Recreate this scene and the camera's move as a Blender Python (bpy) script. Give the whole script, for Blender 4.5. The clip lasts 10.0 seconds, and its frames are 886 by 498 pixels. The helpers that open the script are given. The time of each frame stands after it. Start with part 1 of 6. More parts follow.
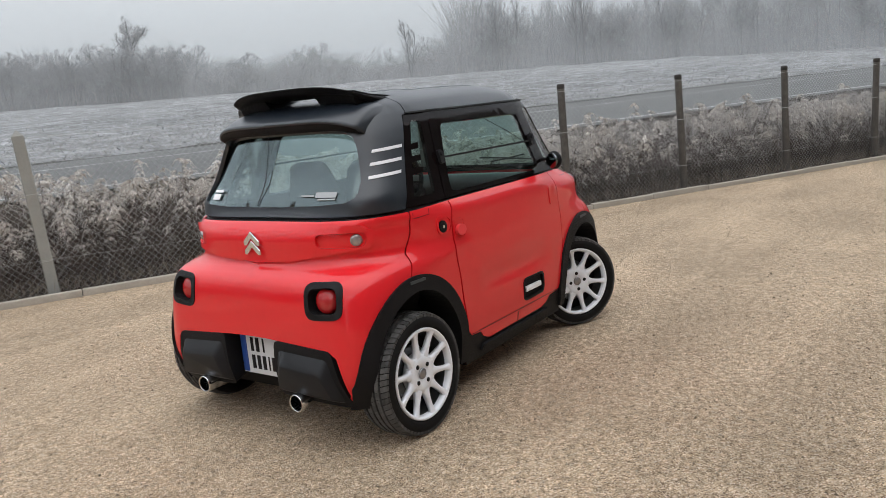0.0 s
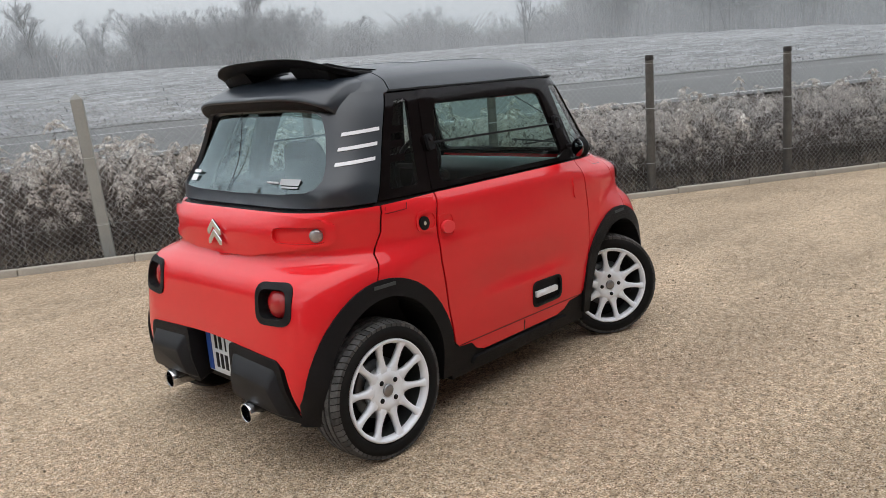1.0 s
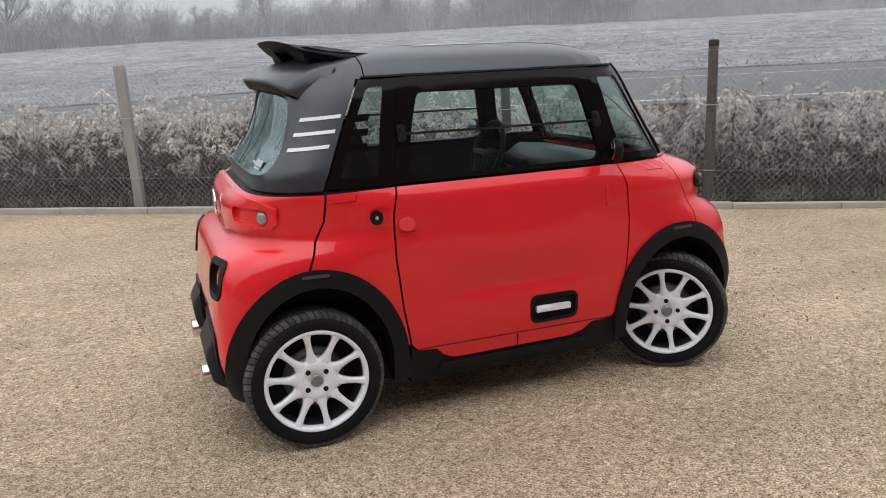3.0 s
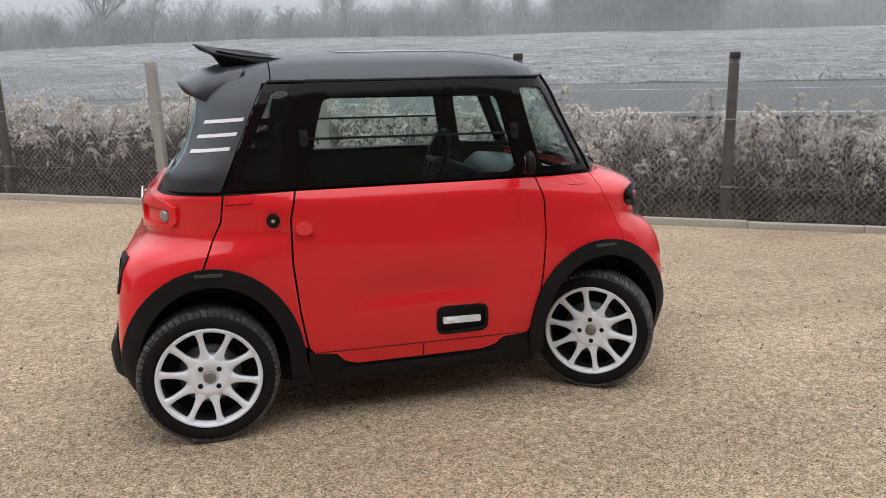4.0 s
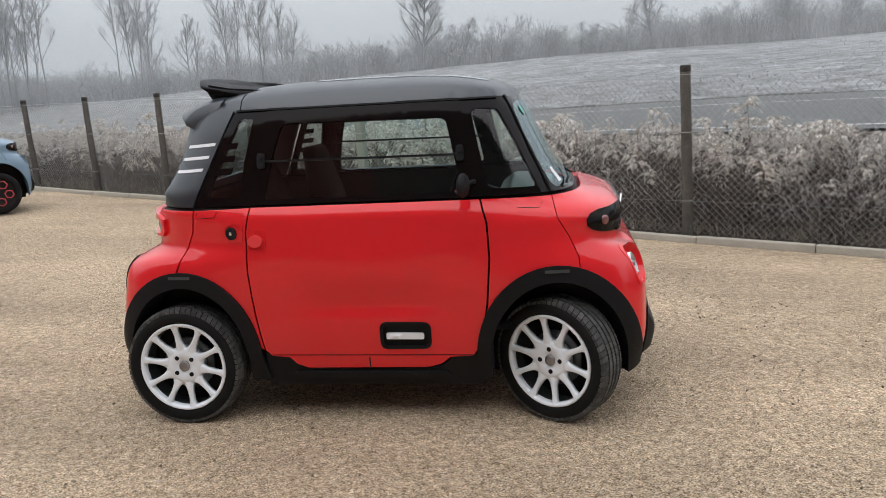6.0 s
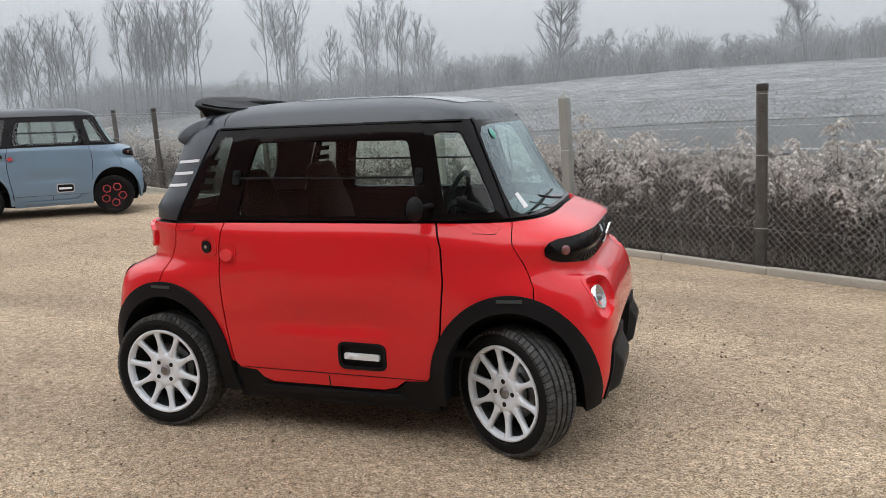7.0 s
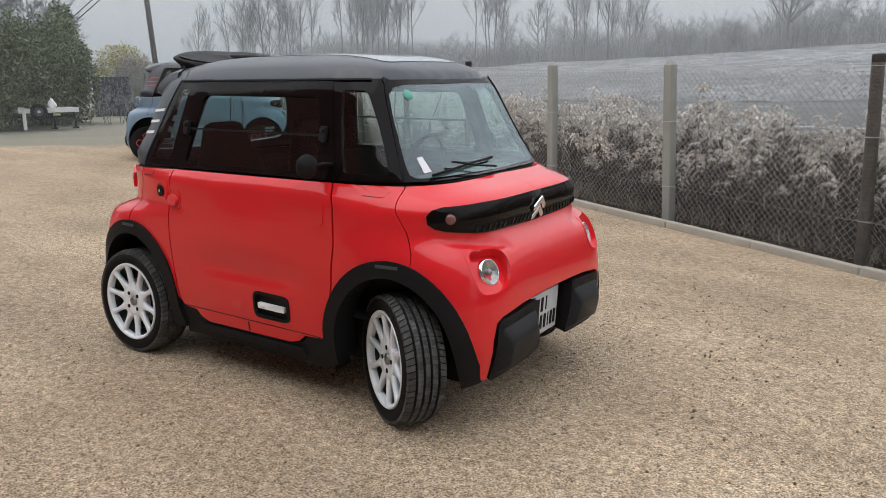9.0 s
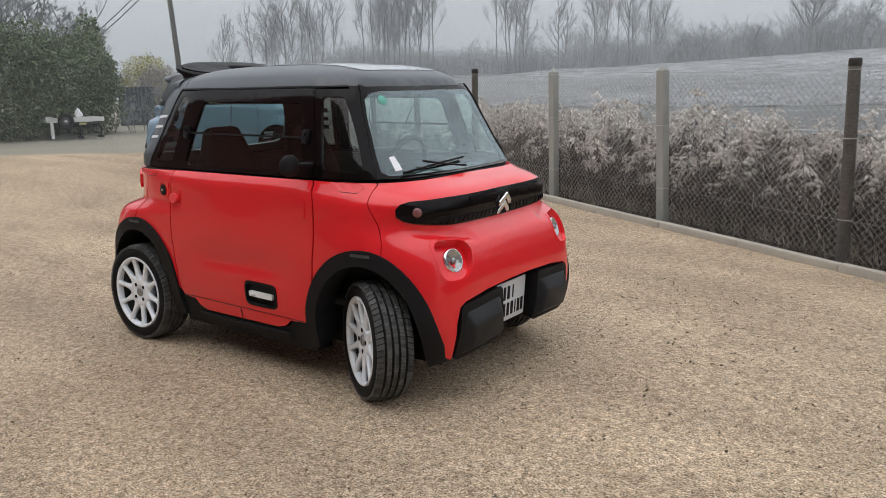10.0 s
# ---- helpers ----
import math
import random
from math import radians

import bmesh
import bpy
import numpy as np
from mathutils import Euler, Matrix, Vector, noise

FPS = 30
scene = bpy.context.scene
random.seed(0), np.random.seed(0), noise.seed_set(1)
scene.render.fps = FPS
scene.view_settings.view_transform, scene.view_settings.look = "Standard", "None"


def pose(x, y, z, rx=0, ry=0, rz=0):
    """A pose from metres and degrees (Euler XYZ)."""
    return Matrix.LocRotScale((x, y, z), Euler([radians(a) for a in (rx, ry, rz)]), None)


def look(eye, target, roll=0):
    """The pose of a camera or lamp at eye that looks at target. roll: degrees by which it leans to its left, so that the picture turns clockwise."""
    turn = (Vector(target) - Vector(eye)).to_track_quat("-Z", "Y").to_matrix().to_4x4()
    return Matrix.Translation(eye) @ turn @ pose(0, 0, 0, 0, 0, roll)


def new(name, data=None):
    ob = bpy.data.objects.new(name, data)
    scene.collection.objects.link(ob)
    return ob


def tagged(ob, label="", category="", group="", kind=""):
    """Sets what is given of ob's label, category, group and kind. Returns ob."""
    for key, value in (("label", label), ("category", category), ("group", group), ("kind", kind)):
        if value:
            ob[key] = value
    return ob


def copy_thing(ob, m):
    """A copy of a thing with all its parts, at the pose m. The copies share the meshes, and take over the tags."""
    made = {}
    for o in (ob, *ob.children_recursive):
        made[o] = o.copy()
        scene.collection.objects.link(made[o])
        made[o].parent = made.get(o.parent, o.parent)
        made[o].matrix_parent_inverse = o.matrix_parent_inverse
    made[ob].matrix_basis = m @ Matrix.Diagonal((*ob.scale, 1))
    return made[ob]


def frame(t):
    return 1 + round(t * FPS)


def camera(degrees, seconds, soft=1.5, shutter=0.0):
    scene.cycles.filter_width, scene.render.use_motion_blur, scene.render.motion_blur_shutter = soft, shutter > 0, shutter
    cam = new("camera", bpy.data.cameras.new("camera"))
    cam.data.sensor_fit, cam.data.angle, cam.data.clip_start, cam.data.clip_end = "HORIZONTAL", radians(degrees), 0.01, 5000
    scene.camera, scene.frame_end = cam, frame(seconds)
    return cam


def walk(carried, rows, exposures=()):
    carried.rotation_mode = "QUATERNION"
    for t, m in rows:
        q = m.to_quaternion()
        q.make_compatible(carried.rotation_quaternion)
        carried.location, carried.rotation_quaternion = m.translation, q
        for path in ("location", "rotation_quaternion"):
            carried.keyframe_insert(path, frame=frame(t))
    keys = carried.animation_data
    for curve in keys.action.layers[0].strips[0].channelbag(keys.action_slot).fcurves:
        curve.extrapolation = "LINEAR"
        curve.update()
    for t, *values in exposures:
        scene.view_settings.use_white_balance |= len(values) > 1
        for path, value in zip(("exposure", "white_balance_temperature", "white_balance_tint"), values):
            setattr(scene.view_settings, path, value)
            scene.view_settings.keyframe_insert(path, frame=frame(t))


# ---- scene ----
cam = camera(60.0, 10.0, soft=0.75)
PATH = [
    (0, (-3.310, -2.709, 1.430), (-1.728, -1.545, 1.050), -5.7),
    (0.5, (-2.958, -2.801, 1.442), (-1.504, -1.486, 1.044), -4.4),
    (1, (-2.599, -2.833, 1.427), (-1.218, -1.454, 0.989), -4.6),
    (1.5, (-2.267, -2.966, 1.429), (-1.071, -1.429, 0.979), -6.4),
    (2, (-1.932, -3.134, 1.425), (-0.863, -1.531, 0.887), -4.9),
    (2.2, (-1.802, -3.193, 1.412), (-0.781, -1.555, 0.887), -4.5),
    (3.3, (-1.129, -3.519, 1.454), (-0.528, -1.676, 0.961), -2.4),
    (3.5, (-1.000, -3.563, 1.445), (-0.416, -1.719, 0.936), -2.5),
    (4, (-0.656, -3.644, 1.446), (-0.153, -1.766, 0.976), -1.0),
    (4.5, (-0.268, -3.777, 1.428), (-0.002, -1.846, 0.980), -1.8),
    (5, (0.100, -3.833, 1.414), (0.188, -1.891, 0.941), -2.3),
    (5.5, (0.480, -3.817, 1.427), (0.478, -1.869, 0.973), -3.1),
    (5.7, (0.632, -3.826, 1.426), (0.510, -1.876, 0.996), -3.3),
    (7, (1.568, -3.592, 1.440), (0.944, -1.727, 1.079), -2.5),
    (7.5, (1.906, -3.436, 1.425), (1.124, -1.636, 1.037), -2.0),
    (8, (2.192, -3.228, 1.430), (1.329, -1.467, 1.037), -1.1),
    (8.5, (2.477, -3.094, 1.407), (1.462, -1.419, 1.003), -0.4),
    (9, (2.684, -2.985, 1.395), (1.590, -1.369, 0.957), -0.6),
    (9.5, (2.855, -2.967, 1.384), (1.763, -1.347, 0.957), -0.4),
    (10, (3.054, -3.105, 1.388), (1.907, -1.521, 0.969), -1.1),
]
walk(cam, [(t, look(eye, target, roll)) for t, eye, target, roll in PATH], [(0, -0.07), (1.5, 0.0), (4, 0.03), (5.5, 0.0), (7.5, -0.05), (9, -0.11), (10, -0.14)])


# ---------------------------------------------------------------- light
world = bpy.data.worlds.new("overcast")
scene.world = world
world.use_nodes = True
wn, wl = world.node_tree.nodes, world.node_tree.links
wn.clear()
w_sky = wn.new("ShaderNodeTexSky")
w_sky.sky_type, w_sky.sun_disc = "NISHITA", False
w_sky.sun_elevation, w_sky.sun_rotation = radians(28), radians(200)
w_sky.dust_density, w_sky.air_density = 6.0, 1.5
w_coord = wn.new("ShaderNodeTexCoord")
w_sep = wn.new("ShaderNodeSeparateXYZ")
w_ramp = wn.new("ShaderNodeValToRGB")
w_ramp.color_ramp.elements[0].position, w_ramp.color_ramp.elements[0].color = 0.0, (0.425, 0.470, 0.510, 1)
w_ramp.color_ramp.elements[1].position, w_ramp.color_ramp.elements[1].color = 0.45, (1.45, 1.50, 1.60, 1)
w_mid = w_ramp.color_ramp.elements.new(0.09)
w_mid.color = (0.535, 0.583, 0.63, 1)
w_b1, w_b2, w_add, w_out = (wn.new(n) for n in ("ShaderNodeBackground", "ShaderNodeBackground", "ShaderNodeAddShader", "ShaderNodeOutputWorld"))
w_b1.inputs[1].default_value, w_b2.inputs[1].default_value = 0.012, 0.92
wl.new(w_coord.outputs["Generated"], w_sep.inputs[0])
wl.new(w_sep.outputs[2], w_ramp.inputs[0])
wl.new(w_sky.outputs[0], w_b1.inputs[0])
wl.new(w_ramp.outputs[0], w_b2.inputs[0])
wl.new(w_b1.outputs[0], w_add.inputs[0])
wl.new(w_b2.outputs[0], w_add.inputs[1])
wl.new(w_add.outputs[0], w_out.inputs[0])
sun = new("sun", bpy.data.lights.new("sun", "SUN"))
sun.data.energy, sun.data.angle, sun.data.color = 0.65, radians(60), (1.0, 0.98, 0.95)
sun.matrix_world = look((0, 0, 30), (4, 6, 0))


# ---------------------------------------------------------------- materials
def material(name, color, rough=0.6, metal=0.0, var=0.12, scale=6.0, fine=80.0, bump=0.0, bump_scale=120.0, coat=0.0, spec=0.5, island=0.0, second=None, rough_var=0.08):
    """Principled surface whose colour varies at two scales (stains and grain) with optional relief."""
    m = bpy.data.materials.new(name)
    m.use_nodes = True
    n, l = m.node_tree.nodes, m.node_tree.links
    p = n["Principled BSDF"]
    tc = n.new("ShaderNodeTexCoord")
    big, small = n.new("ShaderNodeTexNoise"), n.new("ShaderNodeTexNoise")
    big.inputs["Scale"].default_value, small.inputs["Scale"].default_value = scale, fine
    big.inputs["Detail"].default_value = 5.0
    for t in (big, small):
        l.new(tc.outputs["Object"], t.inputs["Vector"])
    mix = n.new("ShaderNodeMix")
    mix.data_type = "RGBA"
    dark = tuple(c * (1 - 2 * var) for c in color)
    lite = second or tuple(min(1.0, c * (1 + 1.2 * var)) for c in color)
    mix.inputs[6].default_value, mix.inputs[7].default_value = (*dark, 1), (*lite, 1)
    add = n.new("ShaderNodeMath")
    add.operation = "ADD"
    half = n.new("ShaderNodeMath")
    half.operation = "MULTIPLY_ADD"
    half.inputs[1].default_value, half.inputs[2].default_value = 0.5, -0.02
    l.new(big.outputs[0], add.inputs[0])
    l.new(small.outputs[0], add.inputs[1])
    l.new(add.outputs[0], half.inputs[0])
    fac = half.outputs[0]
    if island:
        geo = n.new("ShaderNodeNewGeometry")
        ma = n.new("ShaderNodeMath")
        ma.operation = "MULTIPLY_ADD"
        ma.inputs[1].default_value = island
        l.new(geo.outputs["Random Per Island"], ma.inputs[0])
        l.new(fac, ma.inputs[2])
        sub = n.new("ShaderNodeMath")
        sub.operation = "SUBTRACT"
        sub.inputs[1].default_value = island * 0.5
        sub.use_clamp = True
        l.new(ma.outputs[0], sub.inputs[0])
        fac = sub.outputs[0]
    l.new(fac, mix.inputs[0])
    l.new(mix.outputs[2], p.inputs["Base Color"])
    rr = n.new("ShaderNodeMath")
    rr.operation = "MULTIPLY_ADD"
    rr.inputs[1].default_value, rr.inputs[2].default_value = rough_var, rough - rough_var * 0.5
    l.new(big.outputs[0], rr.inputs[0])
    l.new(rr.outputs[0], p.inputs["Roughness"])
    p.inputs["Metallic"].default_value = metal
    p.inputs["Specular IOR Level"].default_value = spec
    p.inputs["Coat Weight"].default_value = coat
    p.inputs["Coat Roughness"].default_value = 0.05
    if bump:
        tex, b = n.new("ShaderNodeTexNoise"), n.new("ShaderNodeBump")
        tex.inputs["Scale"].default_value, tex.inputs["Detail"].default_value = bump_scale, 6.0
        b.inputs["Strength"].default_value, b.inputs["Distance"].default_value = bump, 0.02
        l.new(tc.outputs["Object"], tex.inputs["Vector"])
        l.new(tex.outputs[0], b.inputs["Height"])
        l.new(b.outputs[0], p.inputs["Normal"])
    return m


def glass(name, tint, gloss=0.06, slant=0.8, sheen=(0.84, 0.97, 1.0)):
    """Thin tinted pane: see-through with a clear reflection that grows at a slant."""
    m = bpy.data.materials.new(name)
    m.use_nodes = True
    n, l = m.node_tree.nodes, m.node_tree.links
    n.clear()
    tr, gl, mx, lw, ma, out = (n.new("ShaderNode" + k) for k in ("BsdfTransparent", "BsdfGlossy", "MixShader", "LayerWeight", "Math", "OutputMaterial"))
    tr.inputs[0].default_value = (*tint, 1)
    gl.inputs["Roughness"].default_value = 0.02
    gl.inputs["Color"].default_value = (*sheen, 1)
    pw = n.new("ShaderNodeMath")
    pw.operation, pw.inputs[1].default_value = "POWER", 3.5
    l.new(lw.outputs["Facing"], pw.inputs[0])
    ma.operation, ma.inputs[1].default_value, ma.inputs[2].default_value = "MULTIPLY_ADD", slant, gloss
    l.new(pw.outputs[0], ma.inputs[0])
    l.new(ma.outputs[0], mx.inputs[0])
    l.new(tr.outputs[0], mx.inputs[1])
    l.new(gl.outputs[0], mx.inputs[2])
    l.new(mx.outputs[0], out.inputs[0])
    return m


M_RED = material("red_paint", (0.80, 0.017, 0.024), 0.45, var=0.03, scale=2.0, fine=30, coat=1.0, spec=0.08)
M_BLUE = material("blue_grey_paint", (0.17, 0.25, 0.33), 0.4, var=0.04, scale=2.0, coat=0.3)
M_BLACK = material("black_plastic", (0.009, 0.009, 0.010), 0.6, spec=0.22, var=0.15, scale=3, bump=0.15, bump_scale=700)
M_WRAP = material("satin_black_wrap", (0.013, 0.019, 0.027), 0.34, spec=0.85, var=0.06, scale=2, bump=0.03, bump_scale=40)
M_GLOSSB = material("gloss_black", (0.006, 0.004, 0.004), 0.08, var=0.05, spec=0.18)
M_GREYP = material("grey_plastic", (0.055, 0.062, 0.062), 0.5, var=0.1, bump=0.1, bump_scale=600)
M_PAD = material("satin_black_bumper", (0.013, 0.014, 0.016), 0.45, var=0.1, spec=0.3)
M_SMOKE = material("smoked_lens", (0.22, 0.075, 0.075), 0.06, var=0.2, scale=40, coat=0.8)
M_TREAD = material("dusty_tread", (0.036, 0.035, 0.034), 0.8, var=0.3, scale=20, second=(0.125, 0.122, 0.117), island=0.4)
M_RUBBER = material("tyre_rubber", (0.008, 0.008, 0.009), 0.75, spec=0.18, var=0.2, scale=14, second=(0.016, 0.0155, 0.015), bump=0.1, bump_scale=300)
M_RIM = material("white_rim_paint", (0.88, 0.92, 0.98), 0.3, var=0.04, scale=9, coat=0.3)
M_STEEL = material("brake_steel", (0.35, 0.35, 0.36), 0.4, metal=1.0, var=0.15)
M_DISC = material("dull_steel", (0.20, 0.21, 0.215), 0.5, metal=1.0, var=0.2)
M_CHROME = material("chrome", (0.75, 0.76, 0.78), 0.12, metal=1.0, var=0.03)
M_WHITE = material("white_strip", (0.88, 0.89, 0.91), 0.45, var=0.03)
M_REDL = material("red_lens", (0.45, 0.012, 0.015), 0.15, var=0.1, scale=40, coat=0.5)
M_CLEARL = material("clear_lens", (0.48, 0.47, 0.46), 0.08, metal=0.6, var=0.35, scale=90, coat=0.8)
M_GREEN = material("green_sticker", (0.12, 0.42, 0.33), 0.5, var=0.05)
M_PLATE = material("plate_white", (0.66, 0.68, 0.70), 0.4, var=0.04)
M_PLATEB = material("plate_blue", (0.02, 0.07, 0.30), 0.4, var=0.05)
M_ACCENT = material("red_accent", (0.50, 0.05, 0.06), 0.45, var=0.05)
M_BUTTON = material("red_button", (0.93, 0.055, 0.065), 0.35, var=0.04)
# mirror metal darkened in place of the dark wall it would reflect
M_MIRROR = material("dimmed_mirror_glass", (0.22, 0.23, 0.24), 0.04, metal=1.0, var=0.05)
M_SEAT = material("dark_seat_shell", (0.006, 0.0045, 0.0045), 0.9, spec=0.08, var=0.15, bump=0.1)
M_TRIM = material("pale_trim", (0.45, 0.47, 0.48), 0.6, var=0.05)
M_GLASS = glass("window_glass", (0.84, 0.93, 0.905), 0.045, 0.6, (1.0, 0.95, 0.92))
M_TINT = glass("tinted_glass", (0.50, 0.55, 0.54), 0.05, 0.55, (1.0, 0.95, 0.92))
M_WSCR = glass("windscreen_glass", (0.62, 0.82, 0.79), 0.13)
M_REARG = glass("rear_glass", (0.52, 0.68, 0.68), 0.13, 0.8, (0.78, 0.95, 0.97))
# dark pane lightened: the sky's reflection is put into its base colour
M_ROOFG = material("sky_toned_roof_glass", (0.22, 0.24, 0.26), 0.12, var=0.05, coat=0.6)


# ---------------------------------------------------------------- mesh helpers
def part(name, bm, mat, parent=None, label="", smooth=True):
    me = bpy.data.meshes.new(name)
    bm.normal_update()
    bm.to_mesh(me)
    bm.free()
    if smooth:
        me.polygons.foreach_set("use_smooth", [True] * len(me.polygons))
    me.materials.append(mat)
    ob = new(name, me)
    if parent is not None:
        ob.parent = parent
    if label:
        ob["label"] = label
    return ob


def box(sx, sy, sz, bevel=0.0, at=(0, 0, 0), seg=2):
    bm = bmesh.new()
    bmesh.ops.create_cube(bm, size=1.0, matrix=Matrix.Translation(at) @ Matrix.Diagonal((sx, sy, sz, 1)))
    if bevel:
        bmesh.ops.bevel(bm, geom=bm.edges[:], offset=bevel, segments=seg, affect="EDGES", profile=0.5)
    return bm


def lathe(profile, seg=48, closed=False):
    """Turns (radius, y) pairs about the y axis."""
    bm = bmesh.new()
    rings = []
    for r, y in profile:
        rings.append([bm.verts.new((r * math.cos(2 * math.pi * k / seg), y, r * math.sin(2 * math.pi * k / seg))) for k in range(seg)])
    pairs = list(zip(rings, rings[1:])) + ([(rings[-1], rings[0])] if closed else [])
    for a, b in pairs:
        for k in range(seg):
            bm.faces.new((a[k], a[(k + 1) % seg], b[(k + 1) % seg], b[k]))
    bmesh.ops.recalc_face_normals(bm, faces=bm.faces[:])
    return bm


def prism(outline, depth, bevel=0.0):
    """A flat outline in x, z given depth along y from 0 to depth."""
    bm = bmesh.new()
    f = bm.faces.new([bm.verts.new((x, 0, z)) for x, z in outline])
    r = bmesh.ops.extrude_face_region(bm, geom=[f])
    bmesh.ops.translate(bm, verts=[v for v in r["geom"] if isinstance(v, bmesh.types.BMVert)], vec=(0, depth, 0))
    bmesh.ops.recalc_face_normals(bm, faces=bm.faces[:])
    if bevel:
        bmesh.ops.bevel(bm, geom=bm.edges[:], offset=bevel, segments=2, affect="EDGES", profile=0.5)
    return bm


def tube(points, radius, sides=6):
    """A round bar along points; radius is one number or one a point."""
    bm = bmesh.new()
    pts = [Vector(p) for p in points]
    rad = [radius] * len(pts) if isinstance(radius, (int, float)) else radius
    rings = []
    for i, p in enumerate(pts):
        d = (pts[min(i + 1, len(pts) - 1)] - pts[max(i - 1, 0)]).normalized()
        a = d.orthogonal().normalized() if i == 0 else (a - d * a.dot(d)).normalized()
        b = d.cross(a)
        rings.append([bm.verts.new(p + rad[i] * (a * math.cos(2 * math.pi * k / sides) + b * math.sin(2 * math.pi * k / sides))) for k in range(sides)])
    for r0, r1 in zip(rings, rings[1:]):
        for k in range(sides):
            bm.faces.new((r0[k], r0[(k + 1) % sides], r1[(k + 1) % sides], r1[k]))
    bm.faces.new(rings[0][::-1])
    bm.faces.new(rings[-1])
    return bm


def joined(*bms):
    out = bmesh.new()
    for b in bms:
        me = bpy.data.meshes.new("tmp")
        b.to_mesh(me)
        b.free()
        out.from_mesh(me)
        bpy.data.meshes.remove(me)
    return out


def mirrored(bm):
    """A copy of bm on the other side of the car."""
    out = bm.copy()
    bmesh.ops.scale(out, verts=out.verts[:], vec=(1, -1, 1))
    bmesh.ops.reverse_faces(out, faces=out.faces[:])
    return out


# ---------------------------------------------------------------- the car's outer form
def curve(table):
    """A smooth function through (z, value) pairs."""
    zs, vs = [a for a, _ in table], [b for _, b in table]
    d = [(vs[i + 1] - vs[i]) / (zs[i + 1] - zs[i]) for i in range(len(zs) - 1)]
    m = [d[0]] + [0 if d[i - 1] * d[i] <= 0 else 2 * d[i - 1] * d[i] / (d[i - 1] + d[i]) for i in range(1, len(d))] + [d[-1]]

    def f(z):
        z = min(max(z, zs[0]), zs[-1])
        i = min(max(int(np.searchsorted(zs, z)) - 1, 0), len(d) - 1)
        h = zs[i + 1] - zs[i]
        t = (z - zs[i]) / h
        return (1 + 2 * t) * (1 - t) ** 2 * vs[i] + t * (1 - t) ** 2 * h * m[i] + t * t * (3 - 2 * t) * vs[i + 1] + t * t * (t - 1) * h * m[i + 1]

    return f


REAR = curve([(0.18, 1.125), (0.26, 1.150), (0.36, 1.166), (0.50, 1.160), (0.60, 1.150), (0.68, 1.140), (0.715, 1.130), (0.742, 1.110), (0.760, 1.080), (0.780, 1.050), (0.80, 1.040), (0.90, 1.040), (0.935, 1.028), (0.96, 0.995), (0.985, 0.956), (1.0, 0.948), (1.03, 0.944), (1.08, 0.912), (1.15, 0.876), (1.28, 0.845), (1.34, 0.836), (1.40, 0.811)])
FRONT = curve([(0.18, 1.215), (0.26, 1.238), (0.36, 1.256), (0.50, 1.260), (0.60, 1.253), (0.66, 1.240), (0.70, 1.222), (0.735, 1.186), (0.755, 1.160), (0.785, 1.144), (0.82, 1.150), (0.88, 1.164), (0.915, 1.142), (0.945, 1.083), (0.965, 1.006), (0.985, 0.958), (1.0, 0.932), (1.2, 0.806), (1.34, 0.735), (1.40, 0.695)])
SIDE = curve([(0.18, 0.666), (0.28, 0.686), (0.42, 0.700), (0.60, 0.700), (0.72, 0.693), (0.88, 0.689), (0.932, 0.686), (0.944, 0.681), (0.982, 0.653), (1.0, 0.645), (1.2, 0.588), (1.34, 0.548), (1.40, 0.524)])
POWER_R = curve([(0.18, 8.9), (0.36, 10.2), (0.50, 9.4), (0.66, 8.2), (0.74, 6.6), (0.80, 3.9), (0.92, 3.9), (0.97, 5.2), (1.05, 6.8), (1.20, 5.8), (1.40, 4.2)])
POWER_F = curve([(0.18, 8.4), (0.36, 8.3), (0.50, 7.4), (0.66, 6.4), (0.74, 5.6), (0.80, 5.0), (0.88, 4.6), (0.95, 3.5), (1.0, 5.2), (1.05, 5.8), (1.40, 5.8)])

_ph = np.linspace(-math.pi, 2 * math.pi, 6001)
_nm = (np.abs(np.cos(_ph)) ** 5 + np.abs(np.sin(_ph)) ** 5) ** 0.2
_arc = np.concatenate([[0], np.cumsum(np.hypot(np.diff(1.15 * np.cos(_ph) / _nm), np.diff(0.68 * np.sin(_ph) / _nm)))])


def to_q(phi):
    return float(np.interp(phi, _ph, _arc))


def dent(x, y, z):
    """Soft hollows pressed into the door and the wings."""
    d = 0.0
    if y < 0 and abs(x) < 0.75:
        wide = max(0.0, 1 - ((x - 0.06) / 0.38) ** 4) ** 1.5
        a, b = min(1.0, max(0.0, (0.70 - z) / 0.16)), min(1.0, max(0.0, (z - 0.478) / 0.055))
        d -= 0.013 * wide * a * a * (3 - 2 * a) * b * b * (3 - 2 * b)
        d += 0.012 * math.exp(-((x - 0.05) / 0.45) ** 2 - ((z - 0.70) / 0.14) ** 2)
    if y < 0 and x > 0.9 and 0.68 < z < 0.82:
        h = z - (0.788 - 0.17 * (y + 0.58))    # hollow under the lamp band, sharp above and fading below
        ends = max(0.0, 1 - ((y + 0.44) / 0.155) ** 4)
        d -= 0.020 * ends * (min(1.0, max(0.0, (0.006 - h) / 0.010)) if h > -0.004 else max(0.0, 1 + (h + 0.004) / 0.034))
    return d


def surf_raw(q, z, off=0.0):
    phi = float(np.interp(q, _arc, _ph))
    c, s = math.cos(phi), math.sin(phi)
    n = POWER_F(z) if c > 0 else POWER_R(z)
    k = (abs(c) ** n + abs(s) ** n) ** (-1 / n)
    return Vector((c * k * (FRONT(z) if c > 0 else REAR(z)), -s * k * SIDE(z), z))


